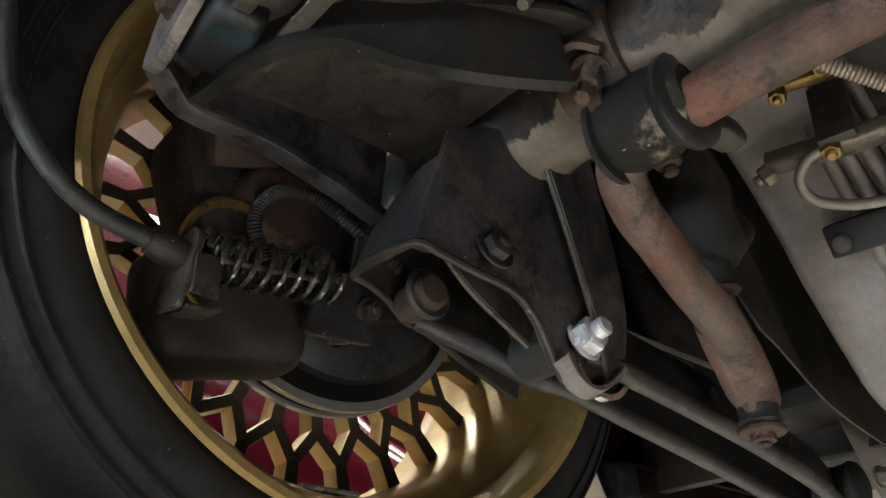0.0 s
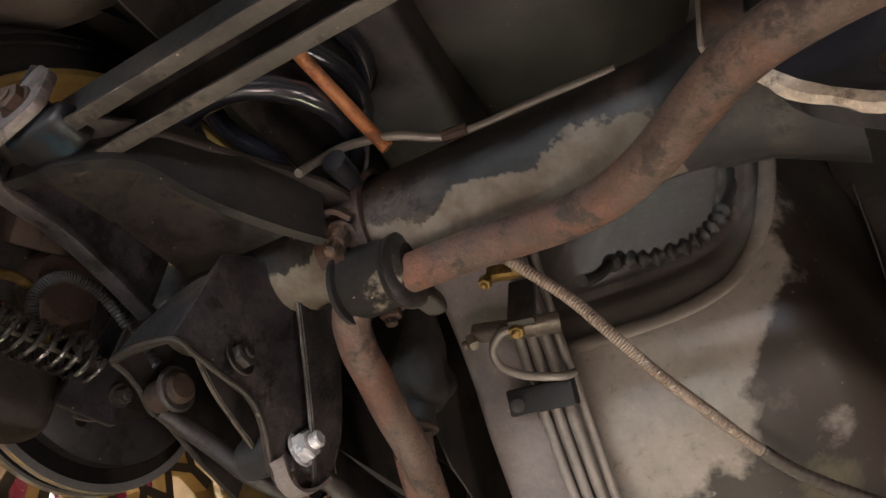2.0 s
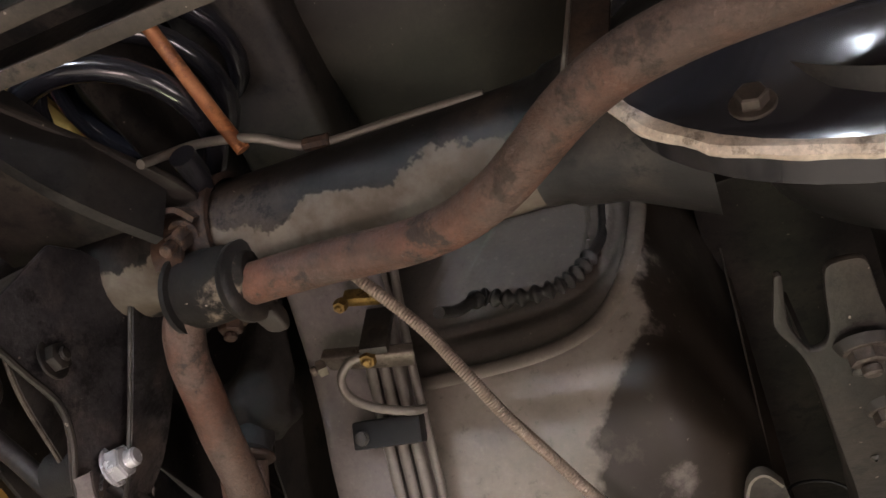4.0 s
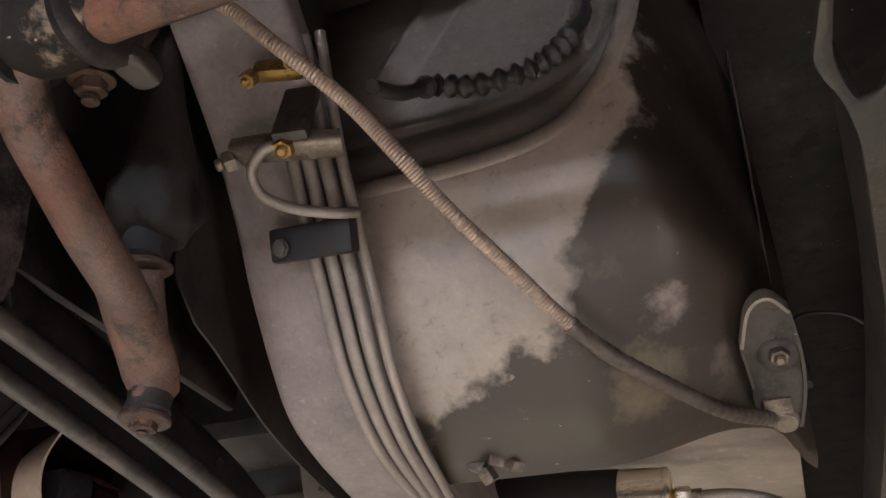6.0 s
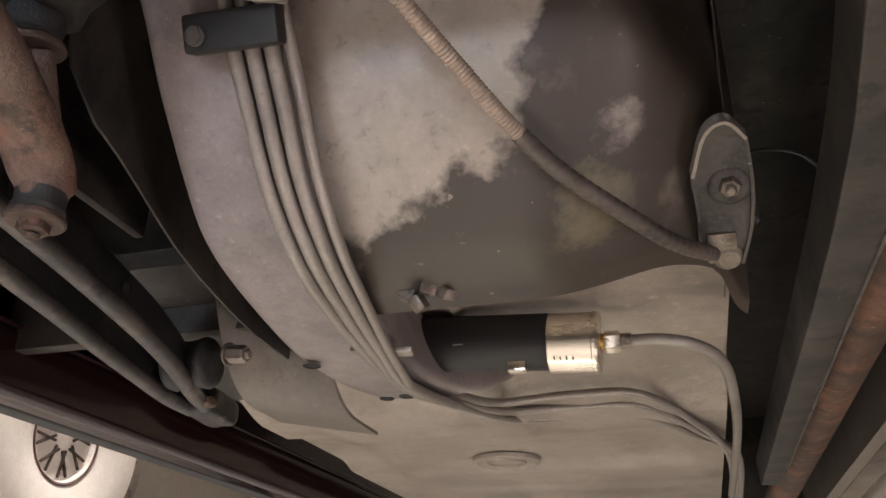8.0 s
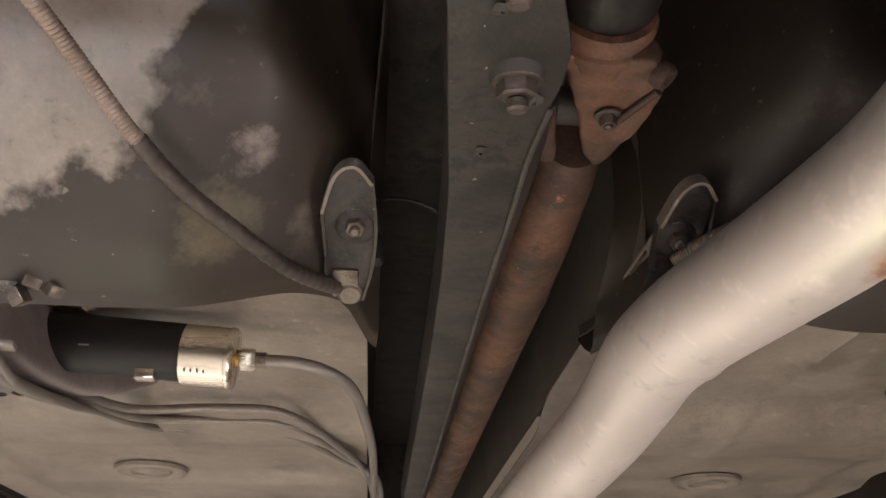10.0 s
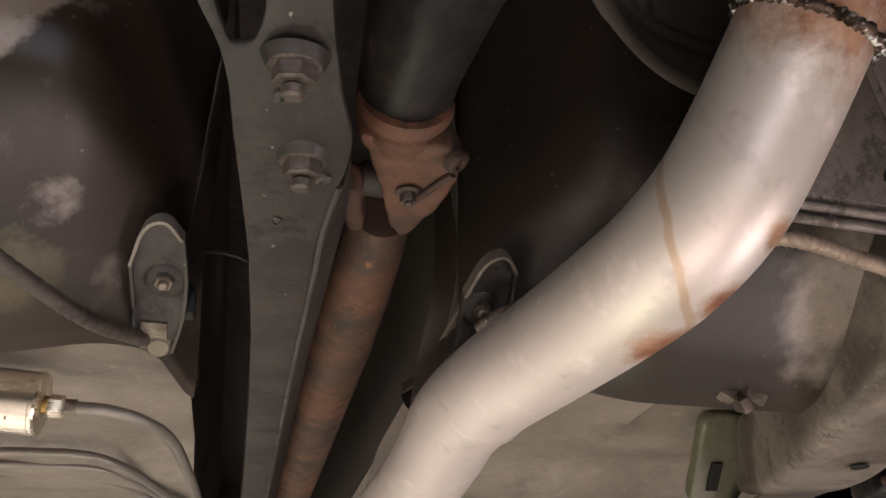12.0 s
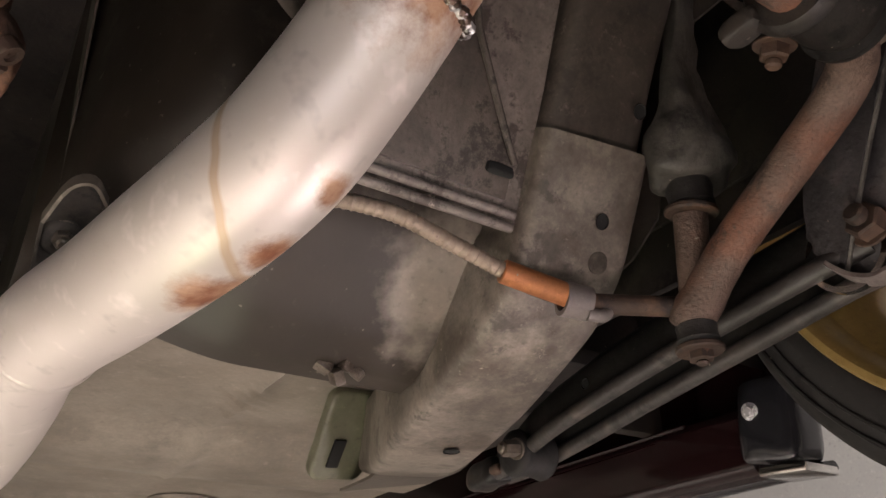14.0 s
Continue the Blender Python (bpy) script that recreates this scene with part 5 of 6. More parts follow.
rb = thing("brake_caliper", "dark rusty brake caliper on the backing plate", "brake caliper", (-0.72, 0.05, 0.30))
part("caliper_body", box((-0.725, 0.030, 0.360), (0.07, 0.09, 0.11), 0.02, pose(0, 0, 0, 20, 0, 0)), DARKM, rb)
part("piston_housing", lathe([(0.001, 0.03), (0.03, 0.03), (0.036, 0.02), (0.038, -0.03)], (-0.700, 0.055, 0.345), (1, 0, 0), 30), DULLRUST, rb)
part("caliper_boss", melt(box((-0.712, 0.030, 0.262), (0.06, 0.115, 0.085), 0.02, pose(0, 0, 0, 12, 0, 0)), 3, 6, 0.002, 40), DARKM, rb)
part("mount_strap", box((-0.715, 0.01, 0.41), (0.02, 0.06, 0.035), 0.004, pose(0, 0, 0, 30, 0, 0)), DULLRUST, rb, "brown rusted strap")
part("rubber_boot", tube([p + Vector((0, 0, 0)) for p in curve([(-0.660, 0.035, 0.285), (-0.655, 0.022, 0.31), (-0.652, 0.035, 0.335), (-0.650, 0.065, 0.34), (-0.648, 0.10, 0.325), (-0.645, 0.135, 0.305)], 24)], [0.0042 + 0.0011 * (i % 2) for i in range(121)], 12), RUBBER, rb, "ribbed black rubber brake hose")
part("bracket_web", plate(round_outline([(-0.03, -0.055), (0.028, -0.05), (0.0, 0.06)], 0.008, 4), 0.005, frame_of((-0.665, 0.10, 0.30), (0, 1, 0), (0, 0, 1)), 0.0015), BRACKET, rb)
for yy, zz in ((0.075, 0.30), (0.088, 0.288), (0.12, 0.275)):
    part("caliper_bolt", bolt((-0.662, yy, zz), (1, 0, -0.3), 0.007, 0.008, 0.003, 0.01), DARKM, rb)

copy_thing(rb, Matrix.Translation((0.72, 0.05, 0.30)) @ Matrix.Scale(-1, 4, (1, 0, 0)))

# ---- torque arm and driveshaft ----
ta = thing("torque_arm", "grey-brown stamped torque arm bolted to the axle nose", "torque arm", (-0.03, 0.4, 0.25))
outline = [(-0.084, 0.200), (-0.0875, 0.222), (-0.0905, 0.238), (-0.0875, 0.247), (-0.0795, 0.262), (-0.0742, 0.283), (-0.0725, 0.30), (-0.0685, 0.345), (-0.0602, 0.438), (-0.055, 0.56), (-0.0515, 0.745), (-0.049, 1.19), (-0.048, 1.6),
           (-0.017, 1.6), (-0.017, 1.11), (-0.0188, 0.775), (-0.0195, 0.605), (-0.0184, 0.47), (-0.0185, 0.40), (-0.0150, 0.355), (-0.0118, 0.335), (-0.0125, 0.308), (-0.022, 0.28), (-0.031, 0.24), (-0.036, 0.200),
           (-0.058, 0.200), (-0.0600, 0.230), (-0.0603, 0.249), (-0.0645, 0.2605), (-0.0730, 0.2635), (-0.0775, 0.254), (-0.0820, 0.239), (-0.0795, 0.200)]


def arm_height(y):
    """The arm dips from the axle nose and then runs level."""
    return 0.240 + 0.020 * smooth(0.32, 0.19, y) + 0.006 * smooth(0.45, 1.1, y)


bm = plate(round_outline(outline, 0.008, 3), 0.005, Matrix(), 0.0022)
bmesh.ops.triangulate(bm, faces=bm.faces)
for v in bm.verts:
    v.co.z += arm_height(v.co.y) + 0.002
part("arm_web", bm, TORQ, ta, angle=50)
right = [(-0.0150, 0.352), (-0.0185, 0.40), (-0.0184, 0.47), (-0.0195, 0.605), (-0.0188, 0.775), (-0.017, 1.11), (-0.017, 1.6)]
part("arm_flange", ribbon([(x, y, arm_height(y) + 0.001) for x, y in right], [(x + 0.012 - 0.008 * (k == 0), y + 0.004, arm_height(y) + 0.024) for k, (x, y) in enumerate(right)], 0.003), TORQ, ta)
# highlight on the folded edge, drawn as a thin paler bead
part("arm_edge", tube(curve([(x + 0.0005, y, arm_height(y) - 0.0006) for x, y in right], 6), 0.0017, 8), CASTM, ta, "folded edge with a painted highlight")
left = [(-0.0755, 0.262), (-0.0725, 0.30), (-0.0685, 0.345), (-0.0602, 0.438), (-0.055, 0.56), (-0.0515, 0.745), (-0.049, 1.19), (-0.048, 1.6)]
part("arm_flange", ribbon([(x, y, arm_height(y) + 0.001) for x, y in left], [(x - 0.003, y, arm_height(y) + 0.045) for x, y in left], 0.003), TORQ, ta)
for px_, py, pz in ((-0.0450, 0.2660, 0.2450), (-0.0355, 0.3310, 0.2400)):
    n_axis = Vector((0.03, 0.26, -1)).normalized()
    part("arm_bolt", bolt((px_, py, pz), n_axis, 0.0103, 0.008, 0.007, 0.0128), GRIME, ta, "large grimy nut with washer and stud end")
    part("arm_boss", lathe([(0.001, 0.003), (0.0125, 0.003), (0.0140, 0.001), (0.0165, -0.003)], (px_, py, pz + 0.001), n_axis, 28), TORQ, ta)
for px_, py, rr in ((-0.0245, 0.345, 0.006), (-0.0460, 0.392, 0.004), (-0.049, 0.286, 0.005)):
    part("grime_lump", melt(lathe([(0.0005, 0.003), (rr * 0.6, 0.0025), (rr, 0.0)], (px_, py, arm_height(py) - 0.001), (0, 0, -1), 14), 1, 1, 0.0015, 200), CASTM, ta, "caked greasy grit")

ds = thing("driveshaft", "orange-brown surface-rusted steel driveshaft", "driveshaft", (0.035, 0.5, 0.3))
S1 = Vector((0.026, 2.3, 0.302))
part("shaft_tube", tube([(0.028, 0.472, 0.301), (0.028, 0.49, 0.301), (0.028, 0.515, 0.301), (0.0275, 0.60, 0.3015), (0.0270, 0.69, 0.302), (0.027, 0.705, 0.302), (0.027, 0.715, 0.302), (0.027, 0.730, 0.302), (0.027, 1.3, 0.302), S1], [0.019, 0.0225, 0.0245, 0.0285, 0.0305, 0.0318, 0.0318, 0.031, 0.031, 0.031], 36), RUST, ds)
yk = part("yoke", lathe([(0.024, -0.010), (0.029, -0.009), (0.0305, -0.005), (0.0305, -0.001), (0.0280, 0.001), (0.0280, 0.004), (0.0300, 0.006), (0.0300, 0.011), (0.0275, 0.014), (0.0265, 0.024), (0.001, 0.034)], (0.0245, 0.368, 0.316), (0.05, 1, -0.12), 40), RUST, ds, "rusty orange pinion yoke caked with grime")
out = round_outline([(-0.002, 0.372), (0.007, 0.3906), (0.0218, 0.4237), (0.0287, 0.4513), (0.0387, 0.473), (0.0476, 0.4756), (0.0566, 0.4504), (0.0674, 0.4058), (0.0655, 0.3805), (0.0552, 0.3656), (0.030, 0.372)], 0.005, 3)
fork_m = Matrix.Translation((0, 0, 0.312)) @ pose(0, 0, 0, -1.5, 6, 0)
part("yoke_fork", melt(plate(out, 0.020, fork_m, 0.003), 3, 3, 0.0022, 80), RUST, yk, angle=60)
part("strap_ridge", tube(curve([(0.0398, 0.4276, 0.2840), (0.049, 0.408, 0.2835), (0.059, 0.3878, 0.2830)], 5), [0.0026] * 11, 10), DULLRUST, yk, "grimy bearing strap")
part("yoke_cap", lathe([(0.0080, -0.004), (0.0085, 0.001), (0.0070, 0.004), (0.0040, 0.004), (0.0035, 0.002), (0.001, 0.002)], (0.0590, 0.3775, 0.2860), (0.62, -0.1, -0.75), 24), DULLRUST, yk, "dark bearing cap")
part("strap_bolt", bolt((0.0362, 0.4165, 0.2860), (0.05, 0.1, -1), 0.0055, 0.006, 0.002, 0.0085), GRIME, yk)
part("shaft_ear", melt(box((0.004, 0.452, 0.300), (0.016, 0.055, 0.028), 0.006, pose(0, 0, 0, 0, 0, -14)), 3, 3, 0.002, 80), RUST, ds, "rusty ear of the shaft end", angle=60)
part("cross_joint", rod((0.006, 0.438, 0.308), (0.060, 0.440, 0.308), 0.0125, 18, chamfer=0.003), DARKM, ds)

# ---- exhaust ----
ex = thing("exhaust_pipe", "silver aluminised exhaust pipe with rust-stained seams", "exhaust pipe", (0.2, 0.35, 0.25))
el = [(0.2450, 0.240, 0.3520), (0.2384, 0.253, 0.3365), (0.2290, 0.273, 0.3105), (0.2140, 0.297, 0.2745), (0.1960, 0.322, 0.2390), (0.1780, 0.357, 0.2180), (0.1630, 0.409, 0.2110), (0.1470, 0.484, 0.2100), (0.1290, 0.549, 0.2070), (0.1185, 0.614, 0.2025), (0.1185, 0.684, 0.1940), (0.1140, 0.784, 0.1810), (0.098, 0.954, 0.163), (0.09, 1.604, 0.150)]
part("pipe", tube(curve(el, 8), 0.0392, 44), EXHAUST, ex)
for k, rr in ((0.10, 0.0385),):
    p = Vector(el[1]).lerp(Vector(el[2]), 0.5)
    d = (Vector(el[2]) - Vector(el[1])).normalized()
    part("weld_bead", tube([p + (Matrix.Rotation(a, 4, d) @ d.orthogonal().normalized()) * (0.0399 + 0.0012 * math.sin(a * 17) + 0.0008 * math.sin(a * 41)) for a in (2 * math.pi * k / 144 for k in range(145))], [0.0034 + 0.0009 * math.sin(k * 1.9) for k in range(145)], 8), WELDM, ex, "lumpy weld bead with bright beads of metal")
for k in (8.3, 11.2):
    i = int(k)
    p = Vector(el[i]).lerp(Vector(el[i + 1]), k - i)
    d = (Vector(el[i + 1]) - Vector(el[i])).normalized()
    part("joint_ring", lathe([(0.0390, -0.004), (0.0398, -0.002), (0.0398, 0.002), (0.0390, 0.004)], p, d, 40), EXHAUST, ex)
part("tail_pipe", tube(curve([(0.236, 0.258, 0.330), (0.250, 0.225, 0.375), (0.262, 0.19, 0.42), (0.285, 0.13, 0.49), (0.31, -0.05, 0.53), (0.31, -0.5, 0.45)], 6), 0.0385, 32), EXHAUST, ex, "rust-stained over-axle pipe")

hs = thing("heat_shield", "dull grey pressed heat shield above the exhaust", "heat shield", (0.33, 0.37, 0.3))
def shield(x, z, proud=0.0):
    return Vector((x, 0.362 - 0.6 * (z - 0.3) - proud, z - 0.6 * proud))


part("outer_sheet", sheet_poly([shield(x, z) for x, z in ((0.23, 0.279), (0.391, 0.272), (0.389, 0.300), (0.385, 0.36), (0.377, 0.43), (0.370, 0.53), (0.23, 0.53))], Vector((0, 0.003, 0.002))), SHIELD, hs)
part("inner_sheet", sheet_poly([shield(x, z, 0.005) for x, z in ((0.23, 0.292), (0.374, 0.288), (0.3725, 0.3105), (0.356, 0.330), (0.3375, 0.353), (0.3186, 0.377), (0.302, 0.41), (0.23, 0.47))], Vector((0, 0.003, 0.002)), 0.002), SHIELDD, hs, "darker stamped inner panel")
for k, (za, zb_) in enumerate(((0.2755, 0.2735), (0.2835, 0.2815))):
    part("bottom_fold", tube([shield(0.23, za, 0.002), shield(0.30, za - 0.001, 0.003), shield(0.386, zb_, 0.002)], 0.0036, 10), SHIELD, hs)
part("edge_fold", tube([shield(x, z, 0.006) for x, z in ((0.3725, 0.3105), (0.356, 0.330), (0.3375, 0.353), (0.3186, 0.377), (0.302, 0.41))], 0.0028, 8), SHIELDD, hs)
part("corner_nick", melt(box(tuple(shield(0.362, 0.305, 0.006)), (0.022, 0.005, 0.008), 0.002), 1, 1, 0.002), VOID, hs)

# ---- fuel filter and lines on the left ----
ff = thing("fuel_filter", "black fuel filter with a zinc end cap and brass fittings", "fuel filter", (-0.33, 0.76, 0.25))
FZ = 0.250
part("canister", lathe([(0.001, 0.0), (0.0255, 0.0), (0.0275, 0.004), (0.0275, 0.157), (0.026, 0.16)], (-0.440, 0.765, FZ + 0.006), (1, 0, -0.06), 36), PUMPB, ff)
cap = part("end_cap", lathe([(0.0280, 0.0), (0.0288, 0.001), (0.0288, 0.041), (0.0296, 0.042), (0.0296, 0.045), (0.028, 0.047), (0.010, 0.048), (0.001, 0.048)], (-0.281, 0.765, FZ - 0.005), (1, 0, -0.06), 40), PUMPG, ff, "bright zinc end cap with faint marks", angle=30)
part("fitting", rod((-0.236, 0.765, FZ - 0.008), (-0.226, 0.765, FZ - 0.008), 0.008, 16), BRASS, ff)
part("hex_nut", tube([(-0.230, 0.765, FZ - 0.0085), (-0.228, 0.765, FZ - 0.0085), (-0.217, 0.765, FZ - 0.009), (-0.215, 0.765, FZ - 0.009)], [0.0085, 0.0105, 0.0105, 0.0085], 6), PUMPG, ff, "bright hexagon union nut")
part("hex_nut", tube([(-0.215, 0.765, FZ - 0.009), (-0.205, 0.765, FZ - 0.009)], [0.0075, 0.0075], 6), DIRTYZINC, ff)
part("bracket_tab", box((-0.312, 0.757, FZ - 0.029), (0.018, 0.014, 0.010), 0.002), PUMPG, ff)
part("sticker", box((-0.366, 0.7415, FZ - 0.004), (0.010, 0.0015, 0.010), 0.0005, pose(0, 0, 0, -30, 0, 0)), PRIMER, ff)
# faint stamped marks on the cap
ang = radians(50)
marks = Matrix.Translation((-0.276, 0.765 - 0.0290 * math.cos(ang), FZ - 0.006 - 0.0290 * math.sin(ang))) @ frame_of((0, 0, 0), (1, 0, -0.06), (0, -math.sin(ang), math.cos(ang)))
bm = None
for k, h in enumerate((0.0042, 0.0036, 0.0042, 0.0030)):
    bm = plate([(0.0058 * k, 0.0), (0.0058 * k + 0.0014, 0.0), (0.0058 * k + 0.0014, h), (0.0058 * k, h)], 0.0005, marks, 0.0, bm)
part("stamped_mark", bm, DIRTYZINC, ff, "faint stamped marks")

ln = thing("fuel_lines", "grey steel fuel and brake lines run along the frame rail", "fuel lines", (-0.37, 0.4, 0.3))
for k in range(4):
    o = 0.0125 * k
    pts = [(-0.410 + o, 0.286, 0.44), (-0.409 + o, 0.323, 0.375), (-0.408 + o, 0.355, 0.330), (-0.407 + o, 0.388, 0.288), (-0.406 + o * 0.95, 0.425, 0.246), (-0.404 + o * 0.9, 0.468, 0.216), (-0.404 + o * 0.8, 0.52, 0.202), (-0.406 + o * 0.6, 0.60, 0.195 - 0.001 * k), (-0.408 + o * 0.4, 0.68, 0.194 - 0.002 * k)]
    if k < 3:
        e = 0.028 * k
        pts += [(-0.408 + o * 0.3, 0.78 + e, 0.205 + 0.004 * k), (-0.412, 0.88 + e, 0.236), (-0.385, 0.995 + 1.5 * e, 0.255), (-0.30, 1.012 + 2 * e, 0.264), (-0.215, 1.020 + 2 * e, 0.262), (-0.155 + 0.006 * k, 1.13 + 2 * e, 0.252), (-0.108 + 0.006 * k, 1.30, 0.240), (-0.095 + 0.006 * k, 1.7, 0.228)]
    part("line", tube(curve(pts, 6), 0.0052 if k != 3 else 0.004, 10), LINEM, ln)
part("line", tube(curve([(-0.212, 0.765, FZ - 0.009), (-0.180, 0.765, FZ - 0.010), (-0.150, 0.775, FZ - 0.014), (-0.126, 0.82, FZ - 0.016), (-0.113, 0.92, FZ - 0.018), (-0.102, 1.15, FZ - 0.016), (-0.100, 1.6, FZ - 0.02)], 6), 0.0058, 12), LINEM, ln)
clip = part("line_clip", box((-0.400, 0.3545, 0.3135), (0.064, 0.013, 0.024), 0.003, pose(0, 0, 0, 31, 4, 0)), PUMPB, ln, "black plastic line clip")
part("clip_bolt", bolt((-0.4215, 0.3485, 0.3085), (0, -0.86, -0.5), 0.0055, 0.002, 0.0, 0.0065), DARKM, clip)
part("line_clip", box((-0.394, 0.612, 0.1955), (0.05, 0.016, 0.005), 0.002, pose(0, 0, 0, 0, 0, 12)), LINEM, ln, "bent steel retaining clip")

bt = thing("brake_tee", "brass brake tee block on a steel bracket with fittings", "brake fitting", (-0.39, 0.30, 0.36))
part("bracket", sweep(curve([(-0.435, 0.302, 0.362), (-0.41, 0.300, 0.356), (-0.385, 0.302, 0.352), (-0.36, 0.312, 0.355)], 4), round_outline([(-0.010, -0.006), (0.010, -0.006), (0.010, 0.006), (-0.010, 0.006)], 0.004, 3)), DIRTYZINC, bt)
part("upright", box((-0.385, 0.292, 0.372), (0.024, 0.008, 0.05), 0.002, pose(0, 0, 0, -10, 0, 10)), TORQ, bt)
part("tee_block", box((-0.388, 0.270, 0.392), (0.034, 0.012, 0.012), 0.004, pose(0, 0, 0, 0, 5, 10)), BRASS, bt)
part("brass_fitting", bolt((-0.403, 0.262, 0.384), (0, -0.4, -0.9), 0.006, 0.009, 0.003), BRASS, bt)
part("brass_fitting", bolt((-0.372, 0.262, 0.388), (0, -0.4, -0.9), 0.006, 0.006, 0.003), BRASS, bt)
part("brass_fitting", bolt((-0.392, 0.296, 0.352), (0, -0.3, -0.9), 0.0075, 0.010, 0.003), BRASS, bt)
part("bracket_bolt", bolt((-0.437, 0.302, 0.356), (-1, -0.3, -0.5), 0.008, 0.008, 0.006), DIRTYZINC, bt)
part("line", tube(curve([(-0.392, 0.292, 0.348), (-0.407, 0.292, 0.346), (-0.419, 0.300, 0.338), (-0.418, 0.312, 0.328), (-0.402, 0.322, 0.320), (-0.385, 0.331, 0.318), (-0.371, 0.338, 0.318), (-0.366, 0.350, 0.326)], 6), 0.0038, 10), LINEM, bt)

# armoured handbrake cables and their guides
for s in (-1, 1):
    hk = thing("cable_guide", "bent steel cable guide plate bolted to the tunnel side", "cable guide", (s * 0.12, 0.56, 0.27), "cable guides")
    out = round_outline([(-0.016, -0.076), (0.012, -0.080), (0.020, -0.04), (0.022, 0.0), (0.018, 0.045), (0.004, 0.062), (-0.012, 0.052), (-0.024, 0.015), (-0.020, -0.03), (-0.022, -0.06)], 0.012, 4)
    out = [(x * 0.86, y * 0.86) for x, y in out]
    fm = frame_of((s * 0.123, 0.541, 0.270), (1, 0.0, 0), (0.0, -0.88, 0.47))
    part("guide_plate", melt(plate(out, 0.004, fm, 0.001), 3, 1, 0.003, 50), DARKM, hk)
    lip = [fm @ Vector((x * 0.86, y * 0.86, 0)) for x, y in ((0.012, -0.078), (0.020, -0.04), (0.022, 0.0), (0.018, 0.044), (0.004, 0.060), (-0.012, 0.051), (-0.023, 0.015), (-0.020, -0.03))]
    for piece, lm, high in ((lip[:4], UNDER, 0.005), (lip[3:7], RIMM, 0.009), (lip[6:], UNDER, 0.006)):
        part("guide_lip", sweep(curve(piece, 4), [(-0.0012, -0.003), (0.0012, -0.003), (0.0012, high), (-0.0012, high)], up=(0.0, -0.47, -0.88)), lm, hk)
    part("guide_bolt", bolt((s * 0.119, 0.539, 0.270), (0, -0.5, -0.85), 0.0075, 0.008, 0.004, 0.013), DIRTYZINC, hk, "zinc bolt and washer")
    part("guide_dish", lathe([(0.001, 0.0035), (0.011, 0.0035), (0.015, 0.001), (0.0165, -0.001)], (s * 0.119, 0.541, 0.268), (0, -0.47, -0.88), 24), DARKM, hk)
    part("guide_tab", box((s * 0.126, 0.585, 0.243), (0.020, 0.026, 0.004), 0.0015, pose(0, 0, 0, -28, 0, 0)), DIRTYZINC, hk)
    part("guide_eye", rod((s * 0.123, 0.598, 0.246), (s * 0.122, 0.592, 0.235), 0.0105, 20, chamfer=0.003), DIRTYZINC, hk)
lc = thing("armoured_cable", "ribbed grey armoured handbrake cable hanging below the seat pan", "cable", (-0.25, 0.42, 0.27))
cl_pts = curve([(-0.44, 0.16, 0.40), (-0.405, 0.215, 0.408), (-0.368, 0.242, 0.376), (-0.333, 0.272, 0.345), (-0.305, 0.293, 0.309), (-0.286, 0.325, 0.287), (-0.266, 0.370, 0.272), (-0.243, 0.410, 0.252), (-0.220, 0.445, 0.238), (-0.193, 0.482, 0.230), (-0.163, 0.532, 0.228), (-0.138, 0.580, 0.238), (-0.120, 0.605, 0.247)], 60)
part("sheath", tube(cl_pts[:432], [0.0050 + 0.00045 * math.sin(i * 2.1) for i in range(432)], 10), CABLEM, lc)
part("rubber_sleeve", tube(cl_pts[428::2], [0.0058 + 0.0003 * math.sin(i * 1.3) for i in range(len(cl_pts[428::2]))], 12), SLEEVE, lc, "brown rubber cable sleeve")
rc = thing("armoured_cable", "ribbed grey armoured handbrake cable with a copper sleeve", "cable", (0.35, 0.42, 0.27))
cr_pts = curve([(0.121, 0.552, 0.256), (0.135, 0.530, 0.259), (0.170, 0.487, 0.266), (0.235, 0.420, 0.274), (0.29, 0.390, 0.266), (0.34, 0.384, 0.252), (0.385, 0.380, 0.238)], 30)
part("sheath", tube(cr_pts, [0.0058 + 0.0005 * math.sin(i * 2.3) for i in range(len(cr_pts))], 12), CABLEM, rc)
part("copper_sleeve", rod((0.380, 0.3810, 0.2395), (0.430, 0.370, 0.2275), 0.0088, 16, chamfer=0.001), COPPER, rc, "orange copper-coloured sleeve")
part("clamp", lathe([(0.009, -0.010), (0.0125, -0.010), (0.0125, 0.010), (0.009, 0.010), (0.009, -0.010)], (0.436, 0.3715, 0.2255), (1, -0.25, -0.1), 24), PRIMER, rc, "steel pipe clamp on the rail")
part("clamp_hook", tube(curve([(0.435, 0.378, 0.240), (0.450, 0.372, 0.232), (0.458, 0.364, 0.222), (0.452, 0.362, 0.214), (0.442, 0.366, 0.215)], 5), 0.005, 10), PRIMER, rc)
part("cable_end", rod((0.446, 0.369, 0.225), (0.502, 0.336, 0.222), 0.0075, 14), DULLRUST, rc)

# corrugated hose on the pan rim
ch = thing("corrugated_hose", "dirty black corrugated hose lying along the pan rim", "hose", (-0.28, 0.40, 0.36))
hp = curve([(-0.325, 0.284, 0.367), (-0.325, 0.325, 0.400), (-0.318, 0.362, 0.440), (-0.290, 0.366, 0.433), (-0.255, 0.368, 0.434), (-0.232, 0.372, 0.446), (-0.216, 0.380, 0.473), (-0.2045, 0.396, 0.512), (-0.199, 0.398, 0.56)], 24)
part("ribbed_hose", tube(hp[38:143], [0.0068 + 0.0024 * math.sin((i - 2) * 0.70) for i in range(105)], 12), HOSE, ch)
part("hose_end", tube(hp[:41], 0.0052, 12), HOSE, ch, "plain end of the hose")
